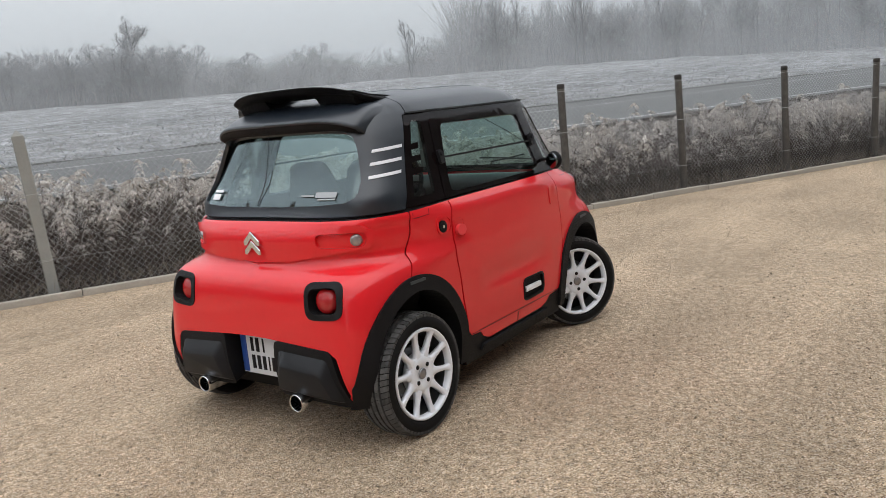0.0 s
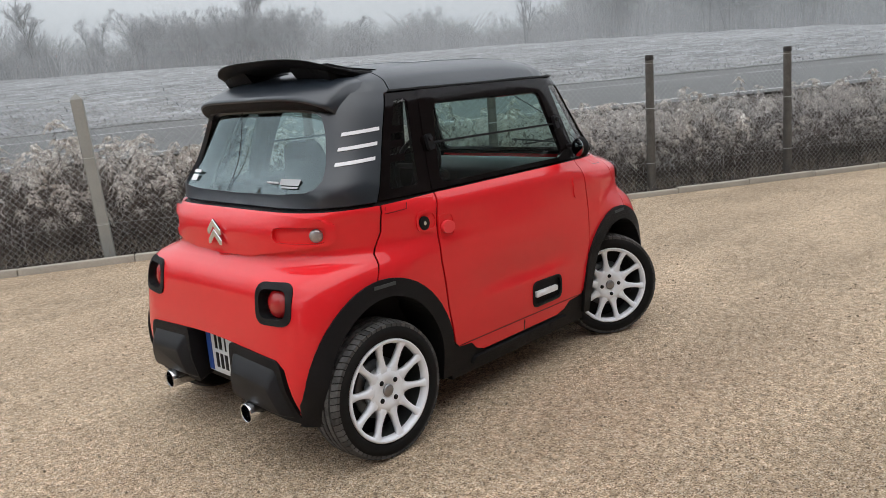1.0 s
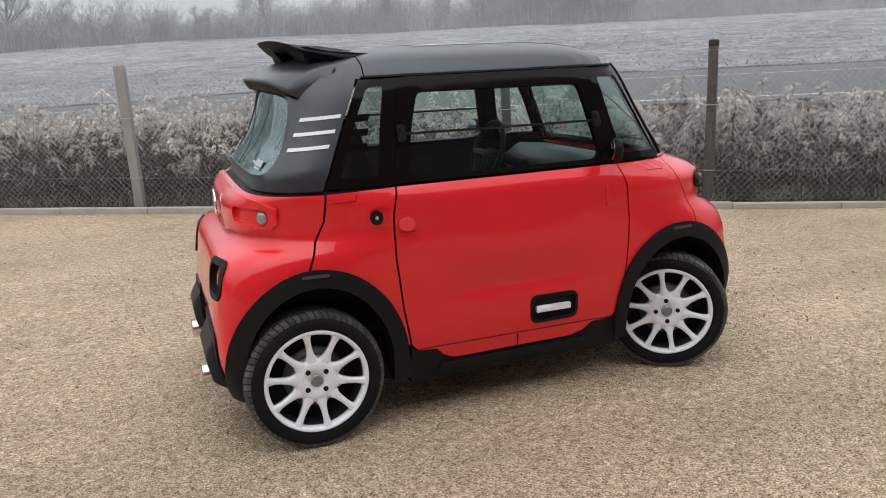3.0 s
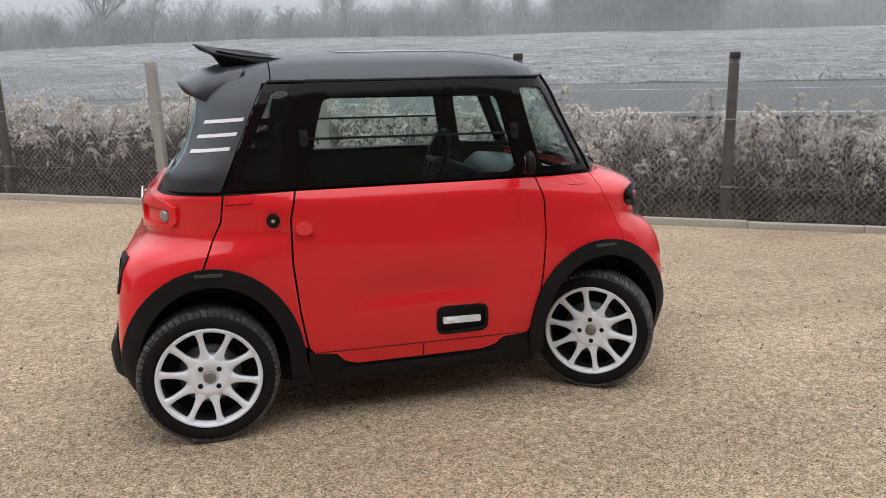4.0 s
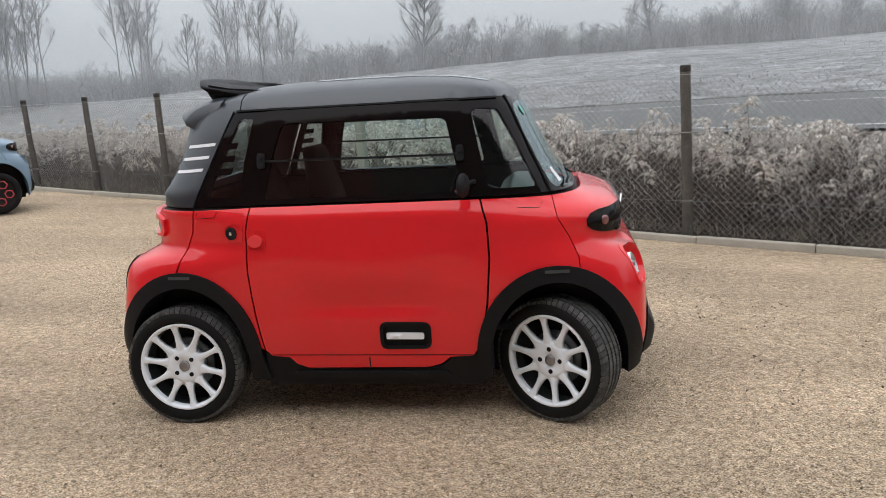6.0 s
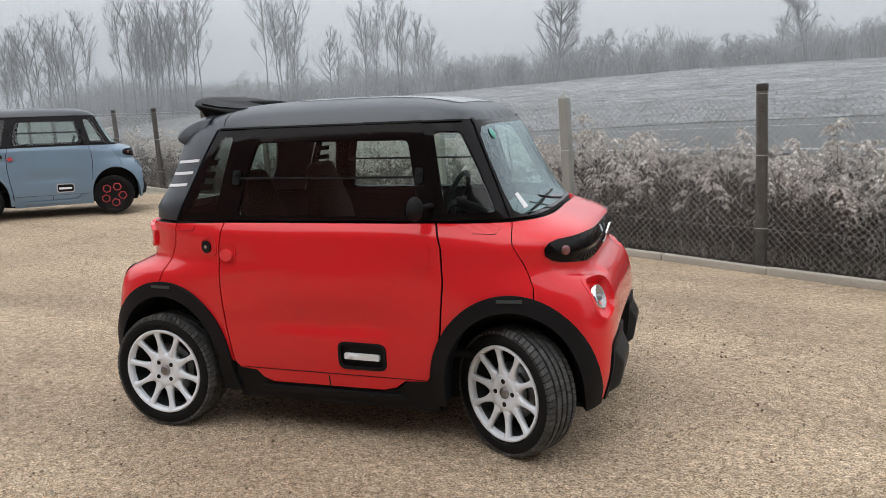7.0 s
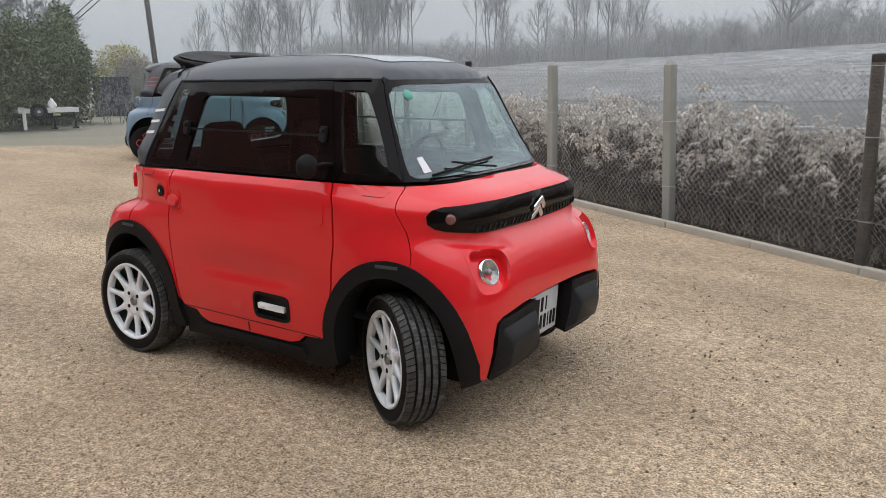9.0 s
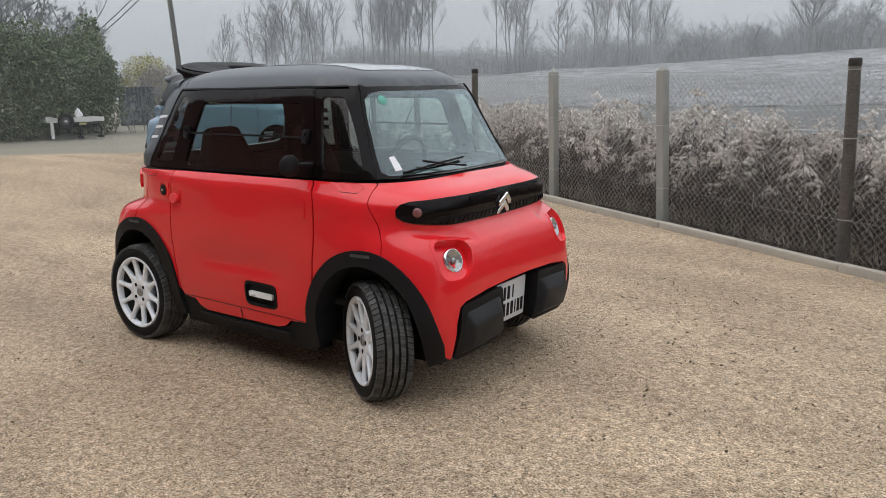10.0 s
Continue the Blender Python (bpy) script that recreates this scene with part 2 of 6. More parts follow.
def surf(q, z, off=0.0):
    p = surf_raw(q, z)
    h = 0.004
    n = (surf_raw(q + h, z) - surf_raw(q - h, z)).cross(surf_raw(q, z + h) - surf_raw(q, z - h))
    n = n.normalized() if n.length > 1e-12 else Vector((p.x, p.y, 0)).normalized()
    if n.dot(Vector((p.x, p.y, 0))) < 0:
        n = -n
    return p + n * (off + dent(p.x, p.y, z)), n


def to_domain(kind, a, z):
    """A point of the form named by its x on the near side ('s') or its y on the rear ('r') or front ('f')."""
    n = POWER_F(z) if kind == "f" or (kind == "s" and a > 0) else POWER_R(z)
    if kind == "s":
        e = min(0.99999, abs(a) / (FRONT(z) if a > 0 else REAR(z)))
        return to_q(math.atan2((1 - e**n) ** (1 / n), math.copysign(e, a))), z
    e = min(0.99999, abs(a) / SIDE(z))
    h = math.atan2(e, (1 - e**n) ** (1 / n))
    if kind == "r":
        return to_q(math.pi - h if a < 0 else math.pi + h), z
    return to_q(h if a < 0 else -h), z


def dense(points, step=0.025):
    """The outline with short edges, in the form's domain."""
    out = []
    for (k0, a0, z0), (k1, a1, z1) in zip(points, points[1:] + points[:1]):
        d0, d1 = to_domain(k0, a0, z0), to_domain(k1, a1, z1)
        m = max(1, int(math.hypot(d1[0] - d0[0], d1[1] - d0[1]) / step))
        for i in range(m):
            t = i / m
            out.append(to_domain(k0, a0 + (a1 - a0) * t, z0 + (z1 - z0) * t) if k0 == k1 else (d0[0] + (d1[0] - d0[0]) * t, d0[1] + (d1[1] - d0[1]) * t))
    return out


def rounded(points, r=0.03, n=4, kind=None):
    """Rounds the corners of an outline of 2-tuples (or of tuples with a leading kind)."""
    pts = [p if kind is None else p for p in points]
    out = []
    for i, p in enumerate(pts):
        a, b = Vector(pts[i - 1][-2:]), Vector(pts[(i + 1) % len(pts)][-2:])
        c = Vector(p[-2:])
        ra, rb = min(r, (a - c).length * 0.45), min(r, (b - c).length * 0.45)
        s, e = c + (a - c).normalized() * ra, c + (b - c).normalized() * rb
        for k in range(n + 1):
            t = k / n
            v = s * (1 - t) ** 2 + c * 2 * t * (1 - t) + e * t * t
            out.append((*p[:-2], v.x, v.y))
    return out


def inside(poly, pts):
    """Which of the points lie in the polygon."""
    x, y = pts[:, 0], pts[:, 1]
    res = np.zeros(len(pts), bool)
    for (x0, y0), (x1, y1) in zip(poly, poly[1:] + poly[:1]):
        if y0 == y1:
            continue
        res ^= ((y0 > y) != (y1 > y)) & (x < (x1 - x0) * (y - y0) / (y1 - y0) + x0)
    return res


def fill(outer, holes, step):
    """Triangles that fill a flat outline with holes: points and faces."""
    from mathutils import geometry
    loops = [outer, *holes]
    verts, edges = [], []
    for lp in loops:
        n0 = len(verts)
        verts += lp
        edges += [(n0 + i, n0 + (i + 1) % len(lp)) for i in range(len(lp))]
    o = np.array(outer)
    gx, gy = np.meshgrid(np.arange(o[:, 0].min(), o[:, 0].max(), step), np.arange(o[:, 1].min(), o[:, 1].max(), step))
    gx = gx + (np.arange(gx.shape[0]) % 2 * step / 2)[:, None]
    g = np.stack([gx.ravel(), gy.ravel()], 1)
    ok = inside(outer, g)
    for h in holes:
        ok &= ~inside(h, g)
    g = g[ok]
    rim = np.array(verts)
    if len(g):
        near = np.array([((rim - p) ** 2).sum(1).min() for p in g])
        g = g[near > (0.45 * step) ** 2]
    pts = [Vector(v) for v in verts] + [Vector(p) for p in g.tolist()]
    vs, es, fs, *_ = geometry.delaunay_2d_cdt(pts, edges, [], 0, 1e-6)
    va = np.array([(v.x, v.y) for v in vs])
    mid = np.array([va[list(f)].mean(0) for f in fs])
    keep = inside(outer, mid)
    for h in holes:
        keep &= ~inside(h, mid)
    return va, [list(f) for f, k in zip(fs, keep) if k]


def sheet(va, faces, place, thick):
    """Lays flat triangles onto a curved form and turns their rims inwards. place(u, v) gives point and normal."""
    bm = bmesh.new()
    used = sorted({i for f in faces for i in f})
    spot = {i: place(*va[i]) for i in used}
    vs = {i: bm.verts.new(spot[i][0]) for i in used}
    count = {}
    for f in faces:
        try:
            bm.faces.new([vs[i] for i in f])
        except ValueError:
            continue
        for i in range(3):
            e = (f[i], f[(i + 1) % 3])
            count[e] = count.get(e, 0) + 1
    bm.normal_update()
    if sum(fc.normal.dot(spot[used[0]][1]) for fc in bm.faces if any(v is vs[used[0]] for v in fc.verts)) < 0:
        bmesh.ops.reverse_faces(bm, faces=bm.faces[:])
    if thick:
        for a, b in count:
            if (b, a) in count:
                continue
            top = [bm.verts.new(spot[i][0]) for i in (a, b)]
            low = [bm.verts.new(spot[i][0] - spot[i][1] * thick) for i in (b, a)]
            fc = bm.faces.new(top + low)
            fc.normal_update()
        # rims face away from the panel
    return bm


def panel(points, off=0.0, thick=0.02, holes=(), step=0.035, edge=0.02, inset=None):
    va, fs = fill(dense(points, edge), [dense(h, edge) for h in holes], step)
    return sheet(va, fs, lambda q, z: surf(q, z, off if inset is None else off + inset(z)), thick)


def sloped_pad(kk, outer, inner, off0, off1, m=4):
    """A raised pad on the form: a flat top whose flanks slope from the outer outline up to the inner one."""
    def fine(pts):
        dom = [to_domain(*p) for p in kk(*pts)]
        return [(a[0] + (b[0] - a[0]) * i / m, a[1] + (b[1] - a[1]) * i / m) for a, b in zip(dom, dom[1:] + dom[:1]) for i in range(m)]
    lo, hi = fine(outer), fine(inner)
    bm = bmesh.new()
    rings = []
    for t, h in ((0.0, 0.0), (0.55, 0.62), (0.85, 0.93), (1.0, 1.0)):
        rings.append([bm.verts.new(surf(a[0] + (b[0] - a[0]) * t, a[1] + (b[1] - a[1]) * t, off0 + (off1 - off0) * h)[0]) for a, b in zip(lo, hi)])
    n = len(lo)
    for r0, r1 in zip(rings, rings[1:]):
        for k in range(n):
            bm.faces.new((r0[k], r0[(k + 1) % n], r1[(k + 1) % n], r1[k]))
    bm.faces.new(rings[-1])
    bmesh.ops.recalc_face_normals(bm, faces=bm.faces[:])
    return bm


def S(*pts):
    return [("s", x, z) for x, z in pts]


def R(*pts):
    return [("r", y, z) for y, z in pts]


def F(*pts):
    return [("f", y, z) for y, z in pts]


def arc_pts(cx, cz, rx, rz, a0, a1, n=14):
    return [(cx + rx * math.cos(radians(a0 + (a1 - a0) * i / n)), cz + rz * math.sin(radians(a0 + (a1 - a0) * i / n))) for i in range(n + 1)]


# ---------------------------------------------------------------- wheels
def tyre_mesh(r=0.272, rim=0.200, w=0.180):
    """Carcass whose outer wall is 3 cm outside the hub face."""
    y0 = -0.032
    prof = [(rim - 0.004, y0 + 0.022), (rim + 0.006, y0 + 0.008), (rim + 0.014, y0 + 0.001), (rim + 0.020, y0 + 0.002), (rim + 0.026, y0), (r - 0.032, y0 + 0.002), (r - 0.014, y0 + 0.010), (r - 0.011, y0 + 0.022), (r - 0.011, y0 + w - 0.022), (r - 0.014, y0 + w - 0.010), (r - 0.03, y0 + w - 0.002), (rim + 0.01, y0 + w - 0.01), (rim - 0.004, y0 + w - 0.03)]
    return lathe(prof, 72)


def tread_mesh(r=0.272, w=0.175):
    """Three fine ribs between two rows of shoulder blocks, parted by round grooves."""
    y0 = -0.032
    ribs = ((0.006, 0.035, 64, 0.18, 0.30), (0.046, 0.067, 110, 0.10, 0.12), (0.078, 0.097, 110, 0.08, 0.0), (0.108, 0.129, 110, 0.10, -0.12), (0.140, 0.169, 64, 0.18, -0.30))
    vs, fs = [], []
    for row, (e0, e1, count, gap, slant) in enumerate(ribs):
        for k in range(count):
            t0, t1 = 2 * math.pi * (k + gap * 0.5) / count, 2 * math.pi * (k + 1 - gap * 0.5) / count
            b = len(vs)
            for rr in (r - 0.012, r):
                for tt, yy, out in ((t0, y0 + e0, row == 0), (t1, y0 + e0, row == 0), (t1 + slant * 0.1, y0 + e1, row == 4), (t0 + slant * 0.1, y0 + e1, row == 4)):
                    q = rr - (0.010 if out else 0.0)
                    vs.append((q * math.cos(tt), yy, q * math.sin(tt)))
            fs += [(b + 4, b + 5, b + 6, b + 7), (b, b + 1, b + 5, b + 4), (b + 1, b + 2, b + 6, b + 5), (b + 2, b + 3, b + 7, b + 6), (b + 3, b, b + 4, b + 7)]
    bm = bmesh.new()
    bv = [bm.verts.new(v) for v in vs]
    for f in fs:
        bm.faces.new([bv[i] for i in f])
    bmesh.ops.recalc_face_normals(bm, faces=bm.faces[:])
    return bm


def rim_spokes():
    """Ten tapered spokes that fork from the hub to the lip."""
    bm = bmesh.new()
    for k in range(10):
        b = bmesh.new()
        rows = [(0.050, 0.030, -0.009, 0.030), (0.080, 0.0275, -0.0115, 0.028), (0.089, 0.0235, -0.0130, 0.027), (0.097, 0.0185, -0.0145, 0.026), (0.107, 0.0148, -0.016, 0.026), (0.125, 0.0122, -0.018, 0.025), (0.150, 0.0110, -0.020, 0.024), (0.172, 0.0122, -0.023, 0.022), (0.185, 0.0160, -0.0245, 0.020), (0.194, 0.0225, -0.025, 0.018), (0.201, 0.031, -0.025, 0.018)]
        rings = []
        for r, h, y, d in rows:
            rings.append([b.verts.new(v) for v in ((-h, y + d, r), (-h, y + 0.005, r), (-h * 0.55, y, r), (h * 0.55, y, r), (h, y + 0.005, r), (h, y + d, r))])
        for r0, r1 in zip(rings, rings[1:]):
            for i in range(5):
                b.faces.new((r0[i], r0[i + 1], r1[i + 1], r1[i]))
            b.faces.new((r0[5], r0[0], r1[0], r1[5]))
        bmesh.ops.recalc_face_normals(b, faces=b.faces[:])
        bmesh.ops.transform(b, matrix=Matrix.Rotation(2 * math.pi * k / 10, 4, "Y"), verts=b.verts[:])
        me = bpy.data.meshes.new("tmp")
        b.to_mesh(me)
        b.free()
        bm.from_mesh(me)
        bpy.data.meshes.remove(me)
    return bm


def white_wheel(parent, spin):
    """A wheel whose hub face is at its own origin, facing -y."""
    tyre = part("tyre", tyre_mesh(), M_RUBBER, parent, "black low-profile road tyre")
    part("tread", tread_mesh(), M_TREAD, tyre, "dusty ribbed tread", smooth=False)
    barrel = lathe([(0.207, -0.012), (0.208, -0.024), (0.205, -0.029), (0.198, -0.028), (0.191, -0.022), (0.188, -0.010), (0.189, 0.006)], 64)
    hub = lathe([(0.0001, -0.006), (0.030, -0.006), (0.034, -0.010), (0.060, -0.0115), (0.088, -0.011), (0.093, 0.03), (0.0001, 0.03)], 48)
    face = joined(barrel, rim_spokes(), hub)
    bmesh.ops.transform(face, matrix=Matrix.Diagonal((0.976, 1, 0.976, 1)), verts=face.verts[:])
    rim = part("rim", face, M_RIM, parent, "white painted ten-spoke alloy rim")
    cap = part("centre_cap", lathe([(0.0001, -0.0155), (0.020, -0.0155), (0.024, -0.012), (0.0245, -0.004)], 32), M_STEEL, rim, "worn metallic centre cap")
    for k in range(4):
        a = 2 * math.pi * (k + 0.35) / 4
        b = joined(lathe([(0.0001, -0.0135), (0.010, -0.0135), (0.0105, -0.006)], 16))
        bmesh.ops.translate(b, verts=b.verts[:], vec=(0.049 * math.cos(a), 0, 0.049 * math.sin(a)))
        part("wheel_bolt", b, M_BLACK, rim)
    # the white barrel gets grey plastic here: its inner shade put into colour
    part("rim_barrel", lathe([(0.184, 0.004), (0.186, 0.02), (0.188, 0.09)], 48), M_GREYP, rim, "inside of the white rim, painted grey for its shade")
    part("brake_disc", lathe([(0.07, 0.045), (0.12, 0.045), (0.121, 0.055), (0.07, 0.055)], 48), M_DISC, parent, "dull steel brake disc behind the spokes")
    # added flat black disc that keeps the spoke openings dark
    back = lathe([(0.0001, 0.09), (0.19, 0.09)], 32)
    part("wheel_backing", back, M_BLACK, parent)
    parent.matrix_basis = parent.matrix_basis @ Matrix.Rotation(spin, 4, "Y")


def black_wheel(parent, spin):
    """Black steel wheel with five hexagonal red-edged openings."""
    part("tyre", tyre_mesh(0.276, 0.19), M_RUBBER, parent)
    disc = lathe([(0.0001, -0.018), (0.05, -0.02), (0.19, -0.014), (0.197, -0.022), (0.198, 0.02), (0.0001, 0.02)], 48)
    rim = part("rim", disc, M_BLACK, parent, "black wheel cover with red hexagonal openings")
    for k in range(5):
        a = 2 * math.pi * (k + 0.25) / 5
        ring = [(0.118 * math.cos(a) + 0.053 * math.cos(a + i * math.pi / 3), -0.026, 0.118 * math.sin(a) + 0.053 * math.sin(a + i * math.pi / 3)) for i in range(7)]
        part("hexagon_ring", tube(ring, 0.0075, 6), M_ACCENT, rim, "red hexagonal ring")
    parent.matrix_basis = parent.matrix_basis @ Matrix.Rotation(spin, 4, "Y")


# ---------------------------------------------------------------- the car
ARCH_R = (-0.79, 0.30, 0.335, 0.395)   # centre x, z and radii of the outer edge
ARCH_F = (0.865, 0.30, 0.335, 0.385)
WHEEL_X, HUB_Z, HUB_Y = 0.82, 0.268, 0.69


def chevrons(parent, label, m):
    """Double chevron badge: two bent bars."""
    badge = part("badge", joined(*[prism([(-0.040, z), (0, z + 0.034), (0.040, z), (0.040, z - 0.016), (0.027, z - 0.016), (0, z + 0.010), (-0.027, z - 0.016), (-0.040, z - 0.016)], -0.010, 0.0025) for z in (0.0, -0.032)]), M_CHROME, parent, label, smooth=False)
    badge.matrix_basis = m @ Matrix.Diagonal((1.28, 1.0, 1.30, 1))
    return badge


def frame_at(kind, a, z, off=0.0):
    """A pose on the car's skin: x along it, -y outwards, z up."""
    q, zz = to_domain(kind, a, z)
    p, n = surf(q, zz, off)
    out = -n
    right = out.cross(Vector((0, 0, 1))).normalized()
    up = right.cross(out).normalized()
    return Matrix(((right.x, out.x, up.x, p.x), (right.y, out.y, up.y, p.y), (right.z, out.z, up.z, p.z), (0, 0, 0, 1)))


def build_car(paint, accent, label, where, wheel_fn, steer, tuned, colour):
    car = new("car")
    tagged(car, label, "car")

    def both(name, bm, mat, lab=""):
        other = mirrored(bm)
        a = part(name, bm, mat, car, lab)
        return a, part(name, other, mat, car, lab)

    G = 0.004
    trim = M_BLACK if tuned else paint
    # lower skin: the near-side panels are mirrored to the far side
    arch_r = arc_pts(*ARCH_R, 180, 0, 20)
    arch_f = arc_pts(*ARCH_F, 180, 0, 20)
    seam_r = [(-0.715, 0.968), (-0.73, 0.87), (-0.77, 0.79), (-0.812, 0.69)]
    seam_f = [(0.852, 0.968), (0.874, 0.885), (0.920, 0.805), (0.958, 0.72), (0.962, 0.665)]
    door_r = [(-0.445, 0.975), (-0.468, 0.87), (-0.472, 0.70), (-0.455, 0.50), (-0.43, 0.34)]
    door_f = [(0.545, 0.36), (0.572, 0.54), (0.588, 0.73), (0.582, 0.88), (0.555, 0.975)]
    ins = lambda pts, d: [(x + d, z) for x, z in pts]
    up_r = [p for p in arch_r if -0.80 < p[0] and p[1] > 0.36]
    both("rear_quarter_panel", panel(S(*ins(seam_r, G), *up_r, *ins(door_r[::-1], -G)), step=0.03, thick=0.008), paint)
    up_f = [p for p in arch_f if p[0] < 0.95 and p[1] > 0.38]
    both("front_quarter_panel", panel(S(*ins(door_f, G), *ins(seam_f, -G / 2), *up_f[::-1]), step=0.03, thick=0.008), paint)
    flap = [(0.40, 0.300), (0.36, 0.268), (0.30, 0.252), (-0.24, 0.252), (-0.29, 0.272), (-0.32, 0.305)]
    lamp = rounded([(0.11, 0.455), (0.315, 0.452), (0.315, 0.352), (0.11, 0.352)], 0.03)
    door_pts = S(*ins(door_r, G), (-0.40, 0.312), *flap[::-1], (0.50, 0.306), *ins(door_f, -G))
    near, far = both("door", panel(door_pts, off=0.001, holes=[S(*lamp)], step=0.017, thick=0.008), paint, f"closed {colour} door skin")
    for d, s in ((near, 1), (far, -1)):
        pocket = panel(S(*rounded([(0.108, 0.457), (0.317, 0.454), (0.317, 0.350), (0.108, 0.350)], 0.03)), off=-0.012, thick=0.0)
        rimb = panel(S(*rounded([(0.100, 0.466), (0.325, 0.462), (0.325, 0.341), (0.100, 0.341)], 0.036)), off=0.006, thick=0.012, holes=[S(*rounded([(0.112, 0.454), (0.313, 0.450), (0.313, 0.353), (0.112, 0.353)], 0.028))])
        strip = panel(S(*rounded([(0.128, 0.414), (0.292, 0.411), (0.292, 0.385), (0.128, 0.387)], 0.006)), off=0.004, thick=0.014)
        button = panel(S(*arc_pts(-0.421, 0.834, 0.032, 0.026, 0, 345, 20)), off=0.020, thick=0.016, step=0.02, edge=0.01)
        frm = panel(S(*rounded([(-0.462, 0.888), (-0.378, 0.886), (-0.378, 0.788), (-0.462, 0.788)], 0.02)), off=0.0045, thick=0.006, holes=[S(*rounded([(-0.456, 0.880), (-0.385, 0.878), (-0.385, 0.796), (-0.456, 0.796)], 0.016))])
        seam = panel(S((0.040, 0.304), (0.046, 0.304), (0.046, 0.254), (0.040, 0.254)), off=0.0025, thick=0.003)
        mirror = panel(S(*rounded([(0.470, 0.90), (0.535, 0.90), (0.535, 0.80), (0.470, 0.80)], 0.02)), off=0.006, thick=0.006)
        for nm, bm, mt, lb in (("recess", pocket, M_BLACK, ""), ("recess_rim", rimb, M_BLACK if tuned else M_TRIM, "black frame of the lower door recess"), ("reflector_strip", strip, M_WHITE, "white strip"), ("door_button", button, M_BUTTON if tuned else M_ACCENT, "round bright red door button"), ("button_frame", frm, paint, ""), ("panel_gap", seam, M_BLACK, ""), ("hinge_cover", mirror, paint, "")):
            part(nm, bm if s == 1 else mirrored(bm), mt, d, lb)
        low = panel(S((-0.40, 0.318), (0.50, 0.311), (0.50, 0.308), (-0.40, 0.315)), off=0.0025, thick=0.003)
        part("panel_gap", low if s == 1 else mirrored(low), M_BLACK, d)
    # lock beside the door
    both("lock_recess", panel(S(*rounded([(-0.572, 0.915), (-0.480, 0.918), (-0.480, 0.825), (-0.572, 0.835)], 0.03)), off=0.0045, thick=0.006, holes=[S(*rounded([(-0.562, 0.903), (-0.480, 0.906), (-0.480, 0.838), (-0.562, 0.845)], 0.03))]), paint)
    both("lock", panel(S(*arc_pts(-0.535, 0.868, 0.025, 0.028, 0, 345, 16)), off=0.007, thick=0.01, step=0.02, edge=0.01), M_BLACK)
    both("lock_barrel", panel(S(*arc_pts(-0.535, 0.868, 0.007, 0.008, 0, 330, 9)), off=0.010, thick=0.006, step=0.02, edge=0.01), M_CHROME)

    for pts in ([(-0.700, 0.960), (-0.705, 0.935), (-0.61, 0.940), (-0.60, 0.962)], [(0.70, 0.962), (0.71, 0.935), (0.80, 0.930), (0.815, 0.955)]):
        both("panel_line", joined(*[panel(S(a, b, (b[0] + 0.0008, b[1] - 0.0016), (a[0] + 0.0008, a[1] - 0.0016)), off=0.0012, thick=0.002) for a, b in zip(pts, pts[1:])]), M_BLACK)

    # rear skin, one piece from corner to corner
    cor_r = [p for p in arch_r if p[0] < -0.83 and p[1] > 0.3]
    taill = rounded([(-0.545, 0.730), (-0.375, 0.724), (-0.383, 0.590), (-0.556, 0.600)], 0.045, 6)
    right_edge = S(*cor_r[::-1], (-1.135, 0.215))
    # build the right half to the centre line, and mirror it
    rear_pts = S(*ins(seam_r, -G)) + right_edge + R((-0.565, 0.21), (-0.545, 0.35), (-0.525, 0.425), (-0.485, 0.455), (-0.12, 0.476), (0.0, 0.478), (0.0, 0.968))
    both("rear_panel", panel(rear_pts, holes=[R(*taill)], step=0.020, thick=0.010), paint, f"{colour} rear body skin")
    front_edge = S(*[(x, z) for x, z in arch_f if x > 0.975 and z > 0.3][::-1])
    hl = rounded([(-0.552, 0.734), (-0.372, 0.728), (-0.380, 0.610), (-0.450, 0.568), (-0.570, 0.572)], 0.055, 6)
    front_pts = F((0.0, 0.974), (0.0, 0.495), (-0.12, 0.494), (-0.30, 0.487), (-0.455, 0.468), (-0.492, 0.448), (-0.512, 0.38), (-0.512, 0.21)) + S((1.205, 0.215)) + front_edge + S(*ins(seam_f[::-1], G / 2))
    both("front_panel", panel(front_pts, thick=0.05, holes=[F(*hl)], step=0.014), paint, f"{colour} front body skin")

    # black arches
    for nm, (cx, cz, rx, rz), e0, e1, lab in (("wheel_arch", ARCH_R, (-1.128, 0.20), (-0.415, 0.20), "black plastic wheel arch"), ("wheel_arch", ARCH_F, (0.53, 0.20), (1.200, 0.22), "black plastic wheel arch")):
        outer = arc_pts(cx, cz, rx + 0.012, rz + 0.006, 180, 0, 26)
        inner = arc_pts(cx, cz - 0.008, rx - (0.050 if tuned else 0.02), rz - (0.054 if tuned else 0.02), 180, 0, 24)
        clampx = lambda x, z: max(-REAR(z) * 0.985, min(FRONT(z) * 0.985, x))
        pts = [e0] + outer + [e1] + [(inner[-1][0], 0.20)] + inner[::-1] + [(inner[0][0], 0.20)]
        both(nm, panel(S(*[(clampx(x, z), z) for x, z in pts]), off=0.013, thick=0.13 if tuned else 0.02, step=0.02, edge=0.015), trim, lab if tuned else "")
        both("reflector", panel(S((cx - 0.05, cz + rz - 0.012), (cx + 0.05, cz + rz - 0.012), (cx + 0.05, cz + rz - 0.024), (cx - 0.05, cz + rz - 0.024)), off=0.018, thick=0.006), M_GREYP if tuned else paint)
